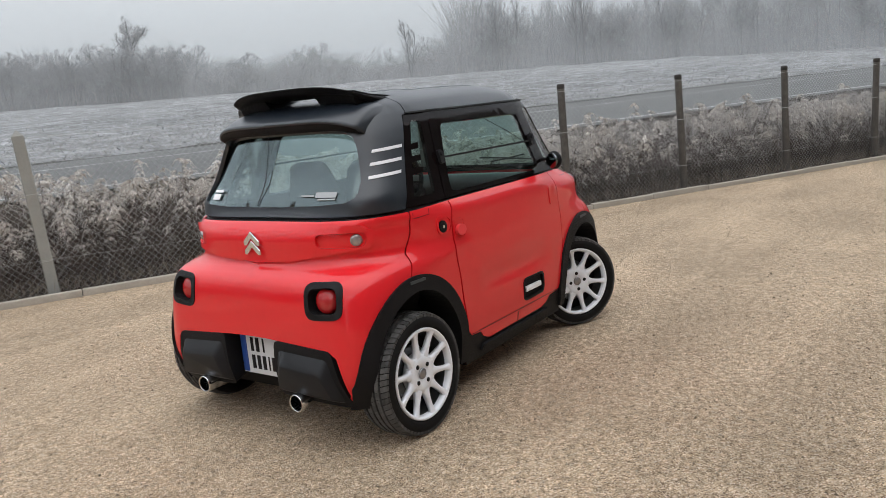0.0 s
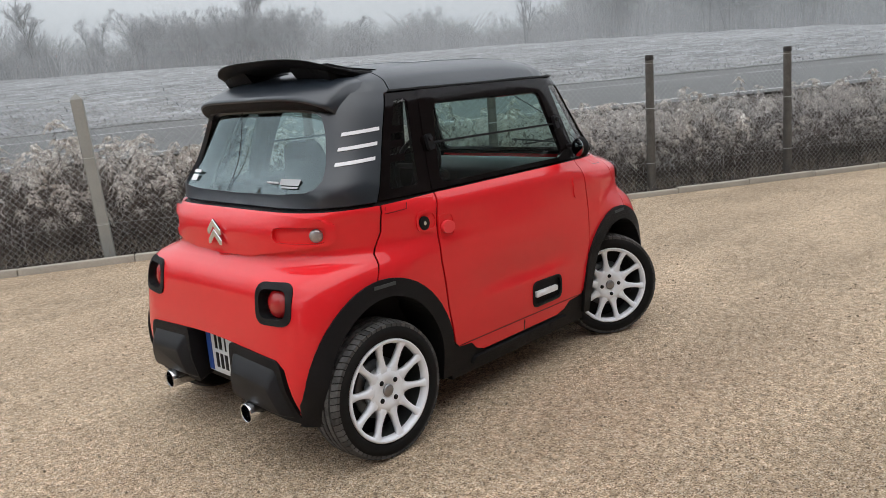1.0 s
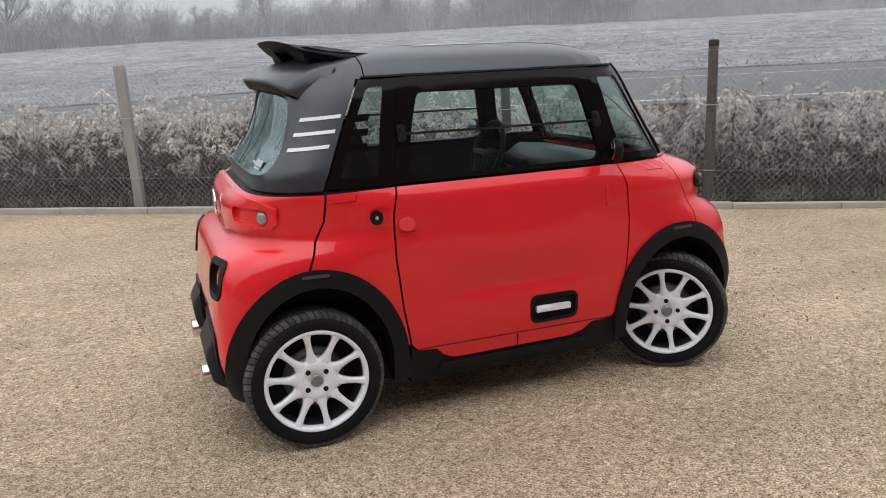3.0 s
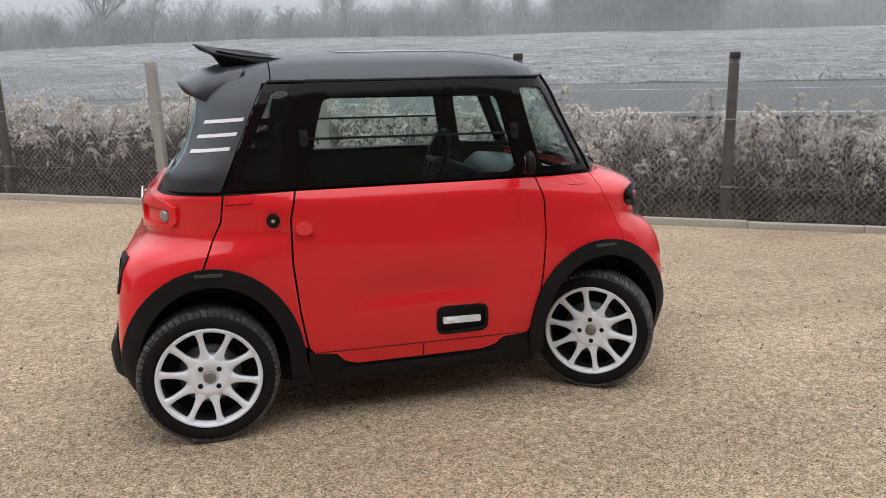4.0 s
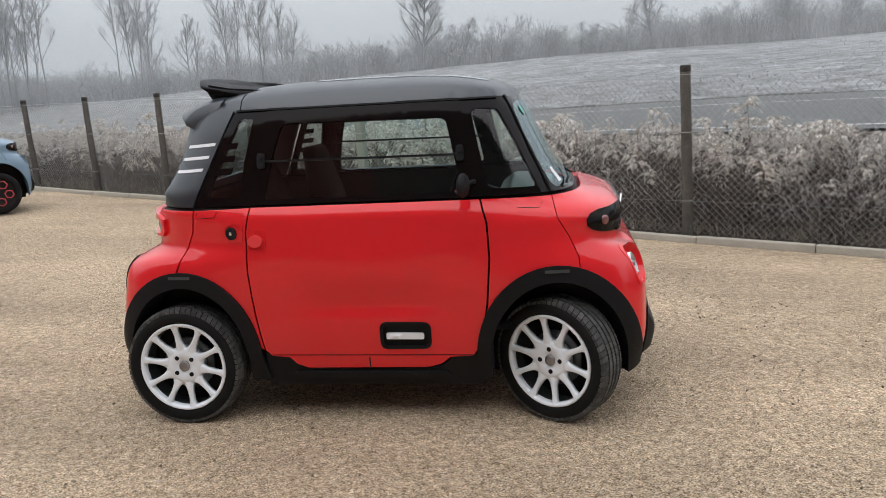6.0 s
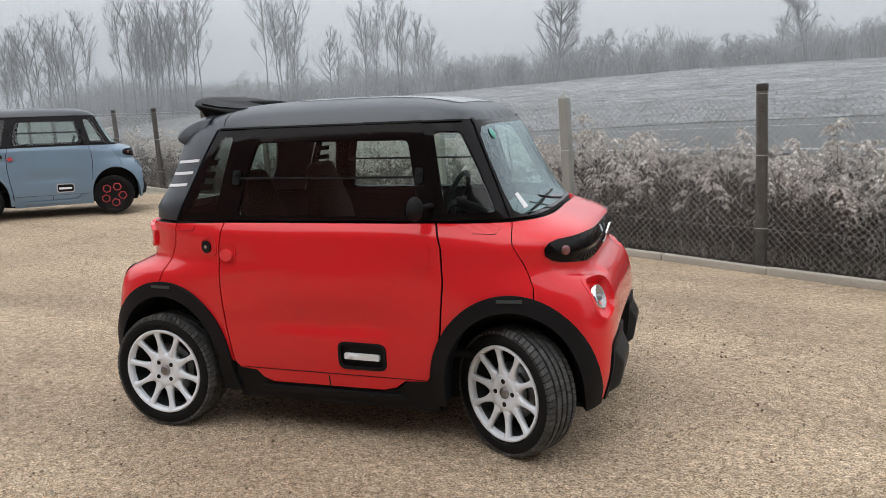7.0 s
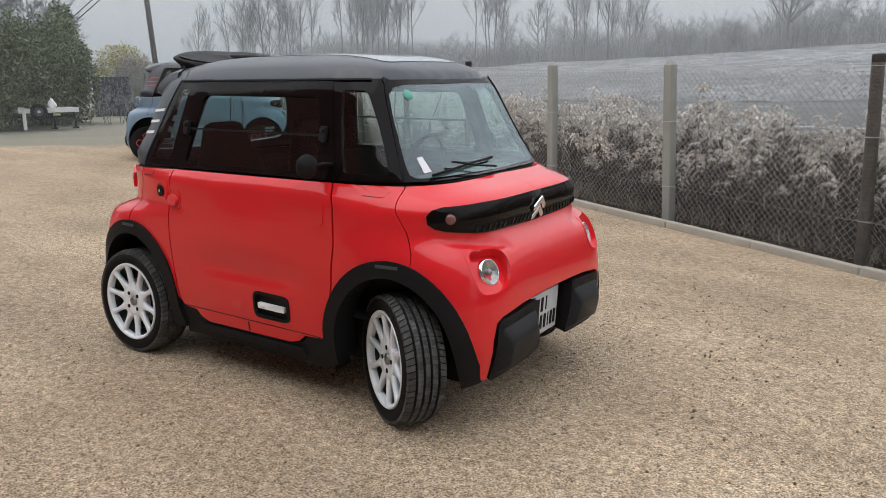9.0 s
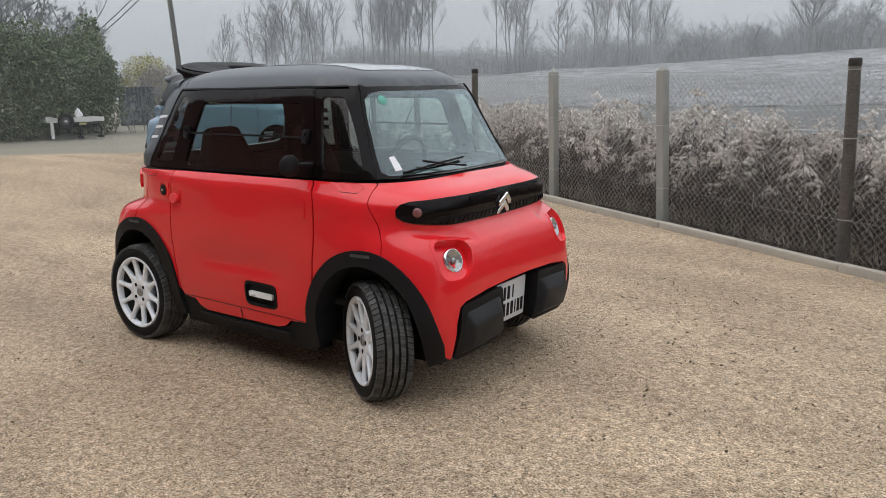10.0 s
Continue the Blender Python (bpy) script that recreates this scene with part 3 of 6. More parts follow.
    both("side_sill", panel(S((-0.43, 0.325), (-0.33, 0.312), (-0.28, 0.262), (-0.24, 0.245), (0.30, 0.245), (0.37, 0.262), (0.41, 0.298), (0.545, 0.315), (0.545, 0.165), (-0.43, 0.165)), off=-0.004, thick=0.10), trim, "plain side sill below the door")
    both("sill_step", panel(S(*rounded([(-0.30, 0.235), (0.38, 0.232), (0.40, 0.205), (-0.32, 0.205)], 0.01)), off=0.012, thick=0.02), trim)

    # inner tub, closing the gaps behind the panels
    tub = bmesh.new()
    rings = []
    for z in (0.17, 0.30, 0.50, 0.66, 0.80, 0.90, 0.962):
        ring = []
        for k in range(64):
            ph = 2 * math.pi * k / 64 + 0.001
            q = to_q(ph if ph < math.pi else ph - 2 * math.pi)
            p, n = surf(q, z, -0.045)
            if abs(p.x) > 0.9 and 0.4 < z < 0.85:
                p, n = surf(q, z, -0.095)
            if abs(abs(p.x) - 0.83) < 0.36 and z < 0.66:
                p.y = math.copysign(min(abs(p.y), 0.50), p.y)
            if abs(p.x) > 0.95 and z < 0.6 and abs(p.y) < 0.45:
                p.x = math.copysign(1.0, p.x)
            ring.append(tub.verts.new(p))
        rings.append(ring)
    for r0, r1 in zip(rings, rings[1:]):
        for k in range(64):
            tub.faces.new((r0[k], r0[(k + 1) % 64], r1[(k + 1) % 64], r1[k]))
    tub.faces.new(rings[0][::-1])
    part("inner_tub", tub, M_BLACK, car)

    ring = bmesh.new()
    loops = []
    for z in (0.84, 0.92, 0.955, 0.975, 0.990):
        loops.append([ring.verts.new(surf(to_q(-math.pi + 2 * math.pi * (k + 0.5) / 120), z, -0.014 - 0.014 * max(0.0, math.cos(-math.pi + 2 * math.pi * (k + 0.5) / 120)) ** 0.5)[0]) for k in range(120)])
    for l0, l1 in zip(loops, loops[1:]):
        for k in range(120):
            ring.faces.new((l0[k], l0[(k + 1) % 120], l1[(k + 1) % 120], l1[k]))
    part("inner_lining", ring, M_BLACK, car)

    # upper cabin
    hole_r = R((0.0, 1.352), (-0.30, 1.349), (-0.385, 1.338), (-0.425, 1.315), (-0.452, 1.26), (-0.495, 1.12), (-0.502, 1.08), (-0.490, 1.055), (-0.455, 1.040), (-0.30, 1.030), (0.0, 1.025))
    quarter = S((-0.722, 0.982), (-0.605, 1.24), (-0.532, 1.392)) + R((-0.30, 1.392), (0.0, 1.392)) + hole_r + R((0.0, 0.982))
    both("rear_surround", panel(quarter, step=0.028, thick=0.018), M_WRAP, "satin black rear cabin surround")
    glass_r = hole_r
    deep = lambda z: -0.006 - 0.034 * max(0, (z - 1.03) / 0.31)
    both("rear_window", panel(glass_r, off=0.0, thick=0.0, inset=deep), M_REARG, "curved rear window glass")
    # printed dark border of the rear window
    for k in range(3):
        x0, x1, z = -0.757 - 0.030 * k, -0.612 - 0.030 * k, 1.247 - 0.054 * k
        both("stripe", panel(S((x0, z), (x1, z + 0.009), (x1 - 0.006, z - 0.004), (x0 - 0.008, z - 0.013)), off=0.003, thick=0.003, edge=0.015), accent, "slanting decal stripe")
    side_w = S((-0.715, 0.985), (-0.598, 1.24), (-0.522, 1.394), (-0.362, 1.394), (-0.402, 1.20), (-0.438, 0.985))
    hole_w = S(*rounded([(-0.655, 1.02), (-0.565, 1.225), (-0.50, 1.355), (-0.435, 1.355), (-0.475, 1.17), (-0.50, 1.02)], 0.02))
    both("rear_side_frame", panel(side_w, off=-0.004, holes=[hole_w]), M_GLOSSB)
    both("rear_side_window", panel(hole_w, off=-0.006, thick=0.0), M_TINT, "dark tinted rear side window")
    for k in range(3):
        z = 1.238 - 0.054 * k
        x0, x1 = -0.585 - 0.026 * k, -0.505 - 0.012 * k
        both("window_stripe", panel(S((x0, z + 0.012), (x1, z + 0.016), (x1 - 0.008, z - 0.010), (x0 - 0.010, z - 0.014)), off=-0.004, thick=0.002), M_GLOSSB)
    upper = S((-0.446, 0.985), (-0.410, 1.20), (-0.370, 1.394), (0.471, 1.394), (0.515, 1.20), (0.568, 0.985))
    win = S(*rounded([(-0.385, 1.02), (-0.345, 1.20), (-0.305, 1.325), (0.415, 1.318), (0.445, 1.18), (0.475, 1.03), (0.44, 1.005), (-0.36, 1.005)], 0.03))
    df1, df2 = both("window_frame", panel(upper, off=0.0, holes=[win]), M_GLOSSB, "gloss black door window frame")
    both("door_window", panel(win, off=-0.006, thick=0.0), M_GLASS, "two-part flap window glass")
    for fr, s in ((df1, 1), (df2, -1)):
        bars = panel(S((-0.40, 1.172), (0.47, 1.166), (0.47, 1.158), (-0.40, 1.164)), off=0.004, thick=0.01)
        part("window_rail", bars if s == 1 else mirrored(bars), M_BLACK, fr)
        for cx, cz in ((-0.395, 1.172), (0.475, 1.168)):
            b = joined(panel(S(*rounded([(cx - 0.016, cz + 0.030), (cx + 0.016, cz + 0.030), (cx + 0.016, cz - 0.034), (cx - 0.016, cz - 0.034)], 0.012)), off=0.016, thick=0.018, step=0.02, edge=0.01), panel(S(*arc_pts(cx, cz + 0.01, 0.010, 0.010, 0, 330, 10)), off=0.026, thick=0.012, step=0.02, edge=0.008))
            part("window_clip", b if s == 1 else mirrored(b), M_BLACK, fr)
    fq = S((0.560, 0.985), (0.507, 1.20), (0.463, 1.393), (0.672, 1.393), (0.758, 1.20), (0.855, 0.985))
    fh = S(*rounded([(0.592, 1.017), (0.553, 1.19), (0.522, 1.347), (0.634, 1.345), (0.712, 1.20), (0.798, 1.014)], 0.02))
    both("quarter_frame", panel(fq, off=-0.004, holes=[fh]), M_GLOSSB)
    both("quarter_window", panel(fh, off=-0.009, thick=0.0), M_GLASS)
    both("window_pillar", panel(S((0.848, 0.986), (0.750, 1.20), (0.664, 1.394)) + F((-0.428, 1.394), (-0.488, 1.20), (-0.542, 0.986)), off=0.003, thick=0.03, step=0.02), M_BLACK, "black windscreen pillar")
    clear = [(0.0, 1.368), (-0.34, 1.367), (-0.405, 1.357), (-0.440, 1.328), (-0.464, 1.25), (-0.488, 1.148), (-0.514, 1.05), (-0.520, 1.015), (-0.495, 0.998), (0.0, 0.992)]
    both("windscreen_border", panel(F((0.0, 1.388), (-0.428, 1.388), (-0.488, 1.20), (-0.542, 0.986), (0.0, 0.984)) + F((0.0, 0.992)) + F(*clear[::-1][1:]), off=-0.004, step=0.02), M_GLOSSB)
    both("windscreen", panel(F(*clear), off=-0.005, thick=0.0), M_WSCR, "pale green-tinted windscreen glass")
    if tuned:
        stick = lathe([(0.0001, -0.001), (0.024, -0.001), (0.025, 0.0)], 24)
        bmesh.ops.transform(stick, matrix=frame_at("f", -0.352, 1.325, -0.002), verts=stick.verts[:])
        part("round_sticker", stick, M_GREEN, car, "small round green sticker on the windscreen")
        part("paper_label", panel(F((-0.455, 1.075), (-0.425, 1.08), (-0.42, 1.02), (-0.46, 1.015)), off=-0.003, thick=0.001), M_WHITE, car, "small white paper label on the windscreen")
        for y0, y1, z, h in ((-0.40, -0.28, 1.088, 0.022), (-0.40, -0.30, 1.062, 0.006), (-0.27, -0.19, 1.076, 0.006)):
            part("window_decal", panel(R((y0, z), (y1, z), (y1, z - h), (y0, z - h)), off=-0.004, thick=0.001), M_TRIM, car, "pale decal bar on the rear window")
        for y0, y1, z, h in ((0.36, 0.43, 1.105, 0.012), (0.37, 0.43, 1.085, 0.024)):
            part("window_decal", panel(R((y0, z), (y1, z), (y1, z - h), (y0, z - h)), off=-0.002, thick=0.001), M_WHITE, car, "white decal bar on the rear window")

    if tuned:
        for line in ([(-0.016, 1.385), (-0.137, 1.298), (-0.271, 1.211), (-0.372, 1.128), (-0.455, 1.048), (-0.512, 1.0)], [(-0.374, 1.372), (-0.415, 1.319), (-0.452, 1.25), (-0.472, 1.175)]):
            part("hanging_cord", tube([surf(*to_domain("f", y, z), -0.012)[0] for y, z in line], 0.0022, 5), M_BLACK, car, "thin dark cord hanging behind the windscreen")
    both("roof_seam", panel(S((-0.515, 1.391), (0.628, 1.391), (0.634, 1.384), (-0.520, 1.384)), off=0.0045, thick=0.004), M_BLACK)
    lining = bmesh.new()
    lining.faces.new([lining.verts.new(surf(to_q(-math.pi + 2 * math.pi * (k + 0.5) / 120), 1.366, -0.016)[0]) for k in range(120)])
    part("headliner", lining, M_BLACK, car, smooth=False)
    # roof
    zr = 1.385
    ra, rb, rf, rp = REAR(zr), SIDE(zr), FRONT(zr), 4.2

    def roof(x, y, off=0.0):
        def h(x, y):
            a = rf if x > 0 else ra
            rho = (abs(x / a) ** rp + abs(y / rb) ** rp) ** (1 / rp)
            return zr + 0.122 * max(0.0, 1 - min(1, rho) ** 3.6) ** 0.5 - 0.016 * (x / 0.8) ** 2
        e = 0.004
        nn = Vector((h(x - e, y) - h(x + e, y), h(x, y - e) - h(x, y + e), 2 * e)).normalized()
        return Vector((x, y, h(x, y))) + nn * off, nn

    def rim_line(lim0, lim1, n=60):
        out = []
        for k in range(n + 1):
            x = lim0 + (lim1 - lim0) * (1 - math.cos(math.pi * k / n)) / 2
            a = rf if x > 0 else ra
            out.append((x, rb * max(0.0, 1 - abs(x / a) ** rp) ** (1 / rp) * 0.9995))
        return out

    def roof_panel(x0, x1, off=0.0, step=0.03):
        top = rim_line(x0, x1)
        poly = [(x, -y) for x, y in top] + [p for p in top[::-1] if p[1] > 1e-3]
        out = []
        for (ax, ay), (bx, by) in zip(poly, poly[1:] + poly[:1]):
            k = max(1, int(math.hypot(bx - ax, by - ay) / 0.03))
            out += [(ax + (bx - ax) * i / k, ay + (by - ay) * i / k) for i in range(k)]
        va, fs = fill(out, [], step)
        return sheet(va, fs, lambda x, y: roof(x, y, off), 0.02)

    part("roof", roof_panel(-0.50, rf * 0.9998), M_WRAP, car, "satin black roof")
    part("rear_roof", roof_panel(-ra * 0.9998, -0.505), M_WRAP, car, "satin black rear roof section")
    gl = rounded([(-0.22, -0.31), (0.58, -0.30), (0.58, 0.30), (-0.22, 0.31)], 0.06)
    va, fs = fill([(a + (b - a) * i / 12, c + (d - c) * i / 12) for (a, c), (b, d) in zip(gl, gl[1:] + gl[:1]) for i in range(12)], [], 0.05)
    part("roof_window", sheet(va, fs, lambda x, y: roof(x, y, 0.0025), 0.004), M_ROOFG, car, "glossy roof panel with a pale sky reflection painted in")

    # rear window visor lip
    lip = bmesh.new()
    rows = []
    for i in range(49):
        y = -0.465 + 0.93 * i / 48
        g = min(1.0, abs(y) / 0.47)
        xl, zl = -0.868 + 0.085 * g**5, 1.394 - 0.052 * g**6
        fade = max(0.0, 1 - (abs(y) / 0.50) ** 8)
        xs = -0.60
        top = roof(xs, y * 0.96)[0]
        row = []
        for t in (0.0, 0.2, 0.4, 0.6, 0.8, 0.93, 1.0):
            x = xs + (xl - xs) * t
            ctrl = Vector((-0.74, y, max(top.z - 0.01, zl + 0.012)))
            p = Vector((xs, y, top.z - 0.002)) * (1 - t) ** 2 + ctrl * 2 * t * (1 - t) + Vector((xl, y, zl)) * t * t
            row.append(lip.verts.new(p))
        for dx, dz in ((0.004, -0.010), (0.02, -0.018), (0.07, -0.040 - 0.01 * g), (0.075, -0.06)):
            row.append(lip.verts.new((xl + dx, y, zl + dz)))
        rows.append(row)
    for r0, r1 in zip(rows, rows[1:]):
        for k in range(len(r0) - 1):
            lip.faces.new((r0[k], r0[k + 1], r1[k + 1], r1[k]))
    for r in (rows[0], rows[-1]):
        lip.faces.new(r)
    bmesh.ops.recalc_face_normals(lip, faces=lip.faces[:])
    part("visor", lip, M_WRAP, car, "black lip over the rear window")

    # black strip put in for the shade between the lip and the glass
    gap = bmesh.new()
    rows = []
    for i in range(41):
        y = -0.452 + 0.904 * i / 40
        g = min(1.0, abs(y) / 0.47)
        xl, zl = -0.868 + 0.085 * g**5, 1.394 - 0.052 * g**6
        low = 1.344 - 0.012 * (abs(y) / 0.40) ** 6
        foot = surf(*to_domain("r", y, low), 0.008)[0]
        top = Vector((xl + 0.004, y, zl - 0.008))
        rows.append([gap.verts.new(top), gap.verts.new(top.lerp(foot, 0.5) + Vector((-0.003, 0, 0))), gap.verts.new(foot), gap.verts.new(foot + Vector((0.05, 0, 0)))])
    for r0, r1 in zip(rows, rows[1:]):
        for k in range(3):
            gap.faces.new((r0[k], r0[k + 1], r1[k + 1], r1[k]))
    part("visor_shade_strip", gap, M_BLACK, car, "black strip painted in for the shade under the lip")

    # roof spoiler
    if tuned:
        wing = bmesh.new()
        ny, rows = 40, []
        for i in range(ny + 1):
            y = -0.40 + 0.80 * i / ny
            f = abs(y) / 0.40
            mid = 1 / (1 + math.exp((abs(y) - 0.19) / 0.012))
            x0, x1 = -0.42 - 0.17 * mid, -0.80 + 0.075 * f**3
            row_t, row_b = [], []
            for k in range(11):
                t = k / 10
                x = x0 + (x1 - x0) * t
                u = (x + 0.42) / -0.38
                zz = 1.488 + 0.058 * max(0.0, u) ** 1.9 + 0.018 * mid * (1 - t) - 0.022 * f**5
                row_t.append(wing.verts.new((x, y, zz)))
                th = 0.016 + 0.016 * math.sin(math.pi * min(1, t * 0.9 + 0.1))
                row_b.append(wing.verts.new((x + 0.004, y, zz - th * (0.35 if t > 0.95 else 1.0))))
            rows.append(row_t + row_b[::-1])
        for r0, r1 in zip(rows, rows[1:]):
            for k in range(22):
                wing.faces.new((r0[k], r0[(k + 1) % 22], r1[(k + 1) % 22], r1[k]))
        wing.faces.new(rows[0])
        wing.faces.new(rows[-1][::-1])
        bmesh.ops.recalc_face_normals(wing, faces=wing.faces[:])
        sp = part("spoiler", wing, M_BLACK, car, "black upswept roof spoiler")
        for s in (-1, 1):
            b = bmesh.new()
            rws = []
            for i in range(9):
                y = 0.165 + 0.215 * i / 8
                rws.append([b.verts.new((x, y * s, z)) for x, z in ((-0.43, 1.475), (-0.60, 1.492), (-0.735 + 0.04 * (i / 8) ** 2, 1.512), (-0.70, 1.47), (-0.66, 1.415), (-0.50, 1.42))])
            for r0, r1 in zip(rws, rws[1:]):
                for k in range(6):
                    b.faces.new((r0[k], r0[(k + 1) % 6], r1[(k + 1) % 6], r1[k]))
            b.faces.new(rws[0])
            b.faces.new(rws[-1][::-1])
            bmesh.ops.recalc_face_normals(b, faces=b.faces[:])
            part("spoiler_foot", b, M_BLACK, sp, smooth=False)

    # lights and badges, rear
    slot_pts = rounded([(-0.548, 0.914), (-0.358, 0.916), (-0.362, 0.862), (-0.542, 0.853)], 0.025, 4)
    for s in (-1, 1):
        cup = panel(R(*taill), off=-0.055, thick=0.0)
        ring = panel(R(*rounded([(-0.556, 0.740), (-0.365, 0.734), (-0.373, 0.580), (-0.567, 0.590)], 0.05, 6)), off=0.005, thick=0.06, holes=[R(*rounded([(-0.532, 0.718), (-0.388, 0.712), (-0.396, 0.604), (-0.542, 0.613)], 0.04, 6))], step=0.03)
        lens = lathe([(0.0001, -0.018), (0.028, -0.016), (0.046, -0.009), (0.056, 0.002), (0.057, 0.04)], 32)
        bmesh.ops.transform(lens, matrix=frame_at("r", -0.462, 0.664, -0.030), verts=lens.verts[:])
        rev = lathe([(0.0001, -0.006), (0.018, -0.005), (0.026, -0.001), (0.028, 0.01)], 24)
        bmesh.ops.transform(rev, matrix=frame_at("r", -0.516, 0.884, 0.004), verts=rev.verts[:])
        slot = panel(R(*slot_pts), off=-0.004, thick=0.0)
        for nm, bm, mt, lb in (("light_cup", cup, M_BLACK, ""), ("light_surround", ring, M_BLACK, "black square tail light surround"), ("tail_light", lens, M_REDL, "round red tail light"), ("upper_lamp", rev, M_CLEARL, "small clear upper lamp")):
            part(nm, mirrored(bm) if s > 0 else bm, mt, car, lb)
        part("slot", mirrored(slot) if s > 0 else slot, paint, car)
    # thin dark upright line on the rear window
    if tuned:
        part("thin_glass_line", panel(R((0.055, 1.345), (0.059, 1.345), (0.079, 1.032), (0.075, 1.032)), off=-0.003, thick=0.002), M_BLACK, car)
    both("rear_band", panel(R((0.0, 0.958), (-0.43, 0.952), (-0.535, 0.944), (-0.562, 0.925), (-0.566, 0.868), (-0.550, 0.846), (-0.47, 0.838), (-0.36, 0.825), (-0.20, 0.800), (0.0, 0.785)), off=0.016, thick=0.03, holes=[R(*slot_pts)], step=0.025), paint, f"{colour} raised band across the tail")
    chevrons(car, "chrome double chevron badge", frame_at("r", 0.0, 0.893, 0.023))
    # bumpers, front and rear
    for k, kk in (("r", R), ("f", F)):
        back = panel(kk((0.575, 0.432), (0.12, 0.465), (-0.12, 0.465), (-0.575, 0.432), (-0.60, 0.22), (0.60, 0.22)) if k == "r" else kk((-0.57, 0.47), (-0.12, 0.505), (0.12, 0.505), (0.57, 0.47), (0.60, 0.22), (-0.60, 0.22)), off=-0.095, thick=0.0)
        part("bumper_backing", back, M_BLACK, car)
        for s in (-1, 1):
            o, e = (0.0, 0.0) if k == "r" else (0.015, 0.055)
            b1 = panel(kk(*rounded([(-0.50 + o, 0.455), (-0.165, 0.474), (-0.155, 0.22), (-0.562 + e, 0.205)], 0.03)), off=0.006, thick=0.11, step=0.03)
            big = rounded([(-0.475 + o, 0.418), (-0.190, 0.432), (-0.162, 0.240), (-0.530 + e, 0.228)], 0.02)
            small = rounded([(-0.455 + 2 * o, 0.352), (-0.222, 0.366), (-0.190, 0.276), (-0.495 + 1.2 * e, 0.262)], 0.02)
            b2 = sloped_pad(kk, big, small, 0.006, 0.040)
            pad = part("bumper", mirrored(b1) if s > 0 else b1, M_BLACK, car, "black plastic bumper block")
            part("bumper_pad", mirrored(b2) if s > 0 else b2, M_PAD, pad)
        m = frame_at(k, 0.0, 0.372 if k == "r" else 0.355, -0.055 if k == "f" else -0.065)
        pl = part("number_plate", box(0.275, 0.008, 0.20, 0.003), M_PLATE, car, "white number plate with dark bars")
        pl.matrix_basis = m
        blue = part("plate_band", box(0.036, 0.004, 0.186, 0.001, at=(-0.115, -0.0055, 0)), M_PLATEB, pl, "blue end band")
        for px, pz, w in ((-0.058, 0.042, 0.018), (-0.022, 0.042, 0.022), (0.018, 0.042, 0.010), (-0.058, -0.042, 0.022), (-0.022, -0.042, 0.022), (0.014, -0.042, 0.022), (0.046, -0.042, 0.008), (0.076, -0.042, 0.022), (0.108, -0.042, 0.022)):
            part("plate_bar", box(w, 0.003, 0.066, 0.001, at=(px, -0.005, pz)), M_BLACK, pl)
    # front: headlights, dark band, badge
    for s in (-1, 1):
        bowl = panel(F(*rounded([(-0.560, 0.742), (-0.364, 0.736), (-0.372, 0.602), (-0.450, 0.560), (-0.578, 0.564)], 0.06, 6)), off=0.0, thick=0.0, inset=lambda z: -0.004 - 0.040 * min(1, max(0, (z - 0.565) / 0.075)))
        sur = panel(F(*rounded([(-0.562, 0.744), (-0.362, 0.738), (-0.370, 0.600), (-0.450, 0.558), (-0.580, 0.562)], 0.06, 6)), off=0.002, thick=0.003, holes=[F(*hl)])
        lens = lathe([(0.0001, 0.016), (0.013, 0.015), (0.024, 0.011), (0.036, 0.004), (0.048, -0.004), (0.049, 0.03)], 14)
        shield = lathe([(0.0001, -0.006), (0.010, -0.005), (0.0135, 0.0), (0.014, 0.016)], 20)
        bmesh.ops.transform(shield, matrix=frame_at("f", -0.470, 0.655, -0.030), verts=shield.verts[:])
        bmesh.ops.transform(lens, matrix=frame_at("f", -0.470, 0.655, -0.030) @ Matrix.Diagonal((0.92, 1, 1.02, 1)), verts=lens.verts[:])
        chrome = lathe([(0.0475, -0.002), (0.0500, -0.0035), (0.0510, 0.03)], 40)
        bmesh.ops.transform(chrome, matrix=frame_at("f", -0.470, 0.655, -0.029) @ Matrix.Diagonal((0.92, 1, 1.02, 1)), verts=chrome.verts[:])
        for nm, bm, mt, lb in (("light_bowl", bowl, paint, ""), ("headlight_ring", chrome, M_CHROME, "chrome headlight ring")):
            part(nm, mirrored(bm) if s > 0 else bm, mt, car, lb)
        lamp = part("headlight", mirrored(lens) if s > 0 else lens, M_CLEARL, car, "round clear headlight with a faceted reflector", smooth=False)
        part("bulb_shield", mirrored(shield) if s > 0 else shield, M_STEEL, lamp)
        part("light_surround", mirrored(sur) if s > 0 else sur, paint, car)
        drl = lathe([(0.0001, -0.004), (0.014, -0.003), (0.020, 0.0), (0.021, 0.01)], 24)
        bmesh.ops.transform(drl, matrix=frame_at("f", -0.545, 0.855, 0.012), verts=drl.verts[:])
        part("marker_lamp", mirrored(drl) if s > 0 else drl, M_SMOKE, car, "small round marker lamp")
    both("front_band", panel(F((0.0, 0.905), (-0.40, 0.903), (-0.555, 0.896), (-0.585, 0.887), (-0.600, 0.868), (-0.600, 0.838), (-0.585, 0.818), (-0.555, 0.806), (-0.40, 0.785), (0.0, 0.775)), off=0.008, thick=0.016, step=0.03), M_GLOSSB, "gloss black front band")
    both("band_grille", panel(F((0.0, 0.822), (-0.46, 0.832), (-0.50, 0.812), (-0.40, 0.794), (0.0, 0.784)), off=0.011, thick=0.006), M_BLACK)
    for k in range(13):
        yb = -0.03 - 0.034 * k
        both("grille_fin", panel(F((yb, 0.820), (yb - 0.010, 0.820), (yb - 0.018, 0.792), (yb - 0.008, 0.792)), off=0.015, thick=0.005), M_GLOSSB)
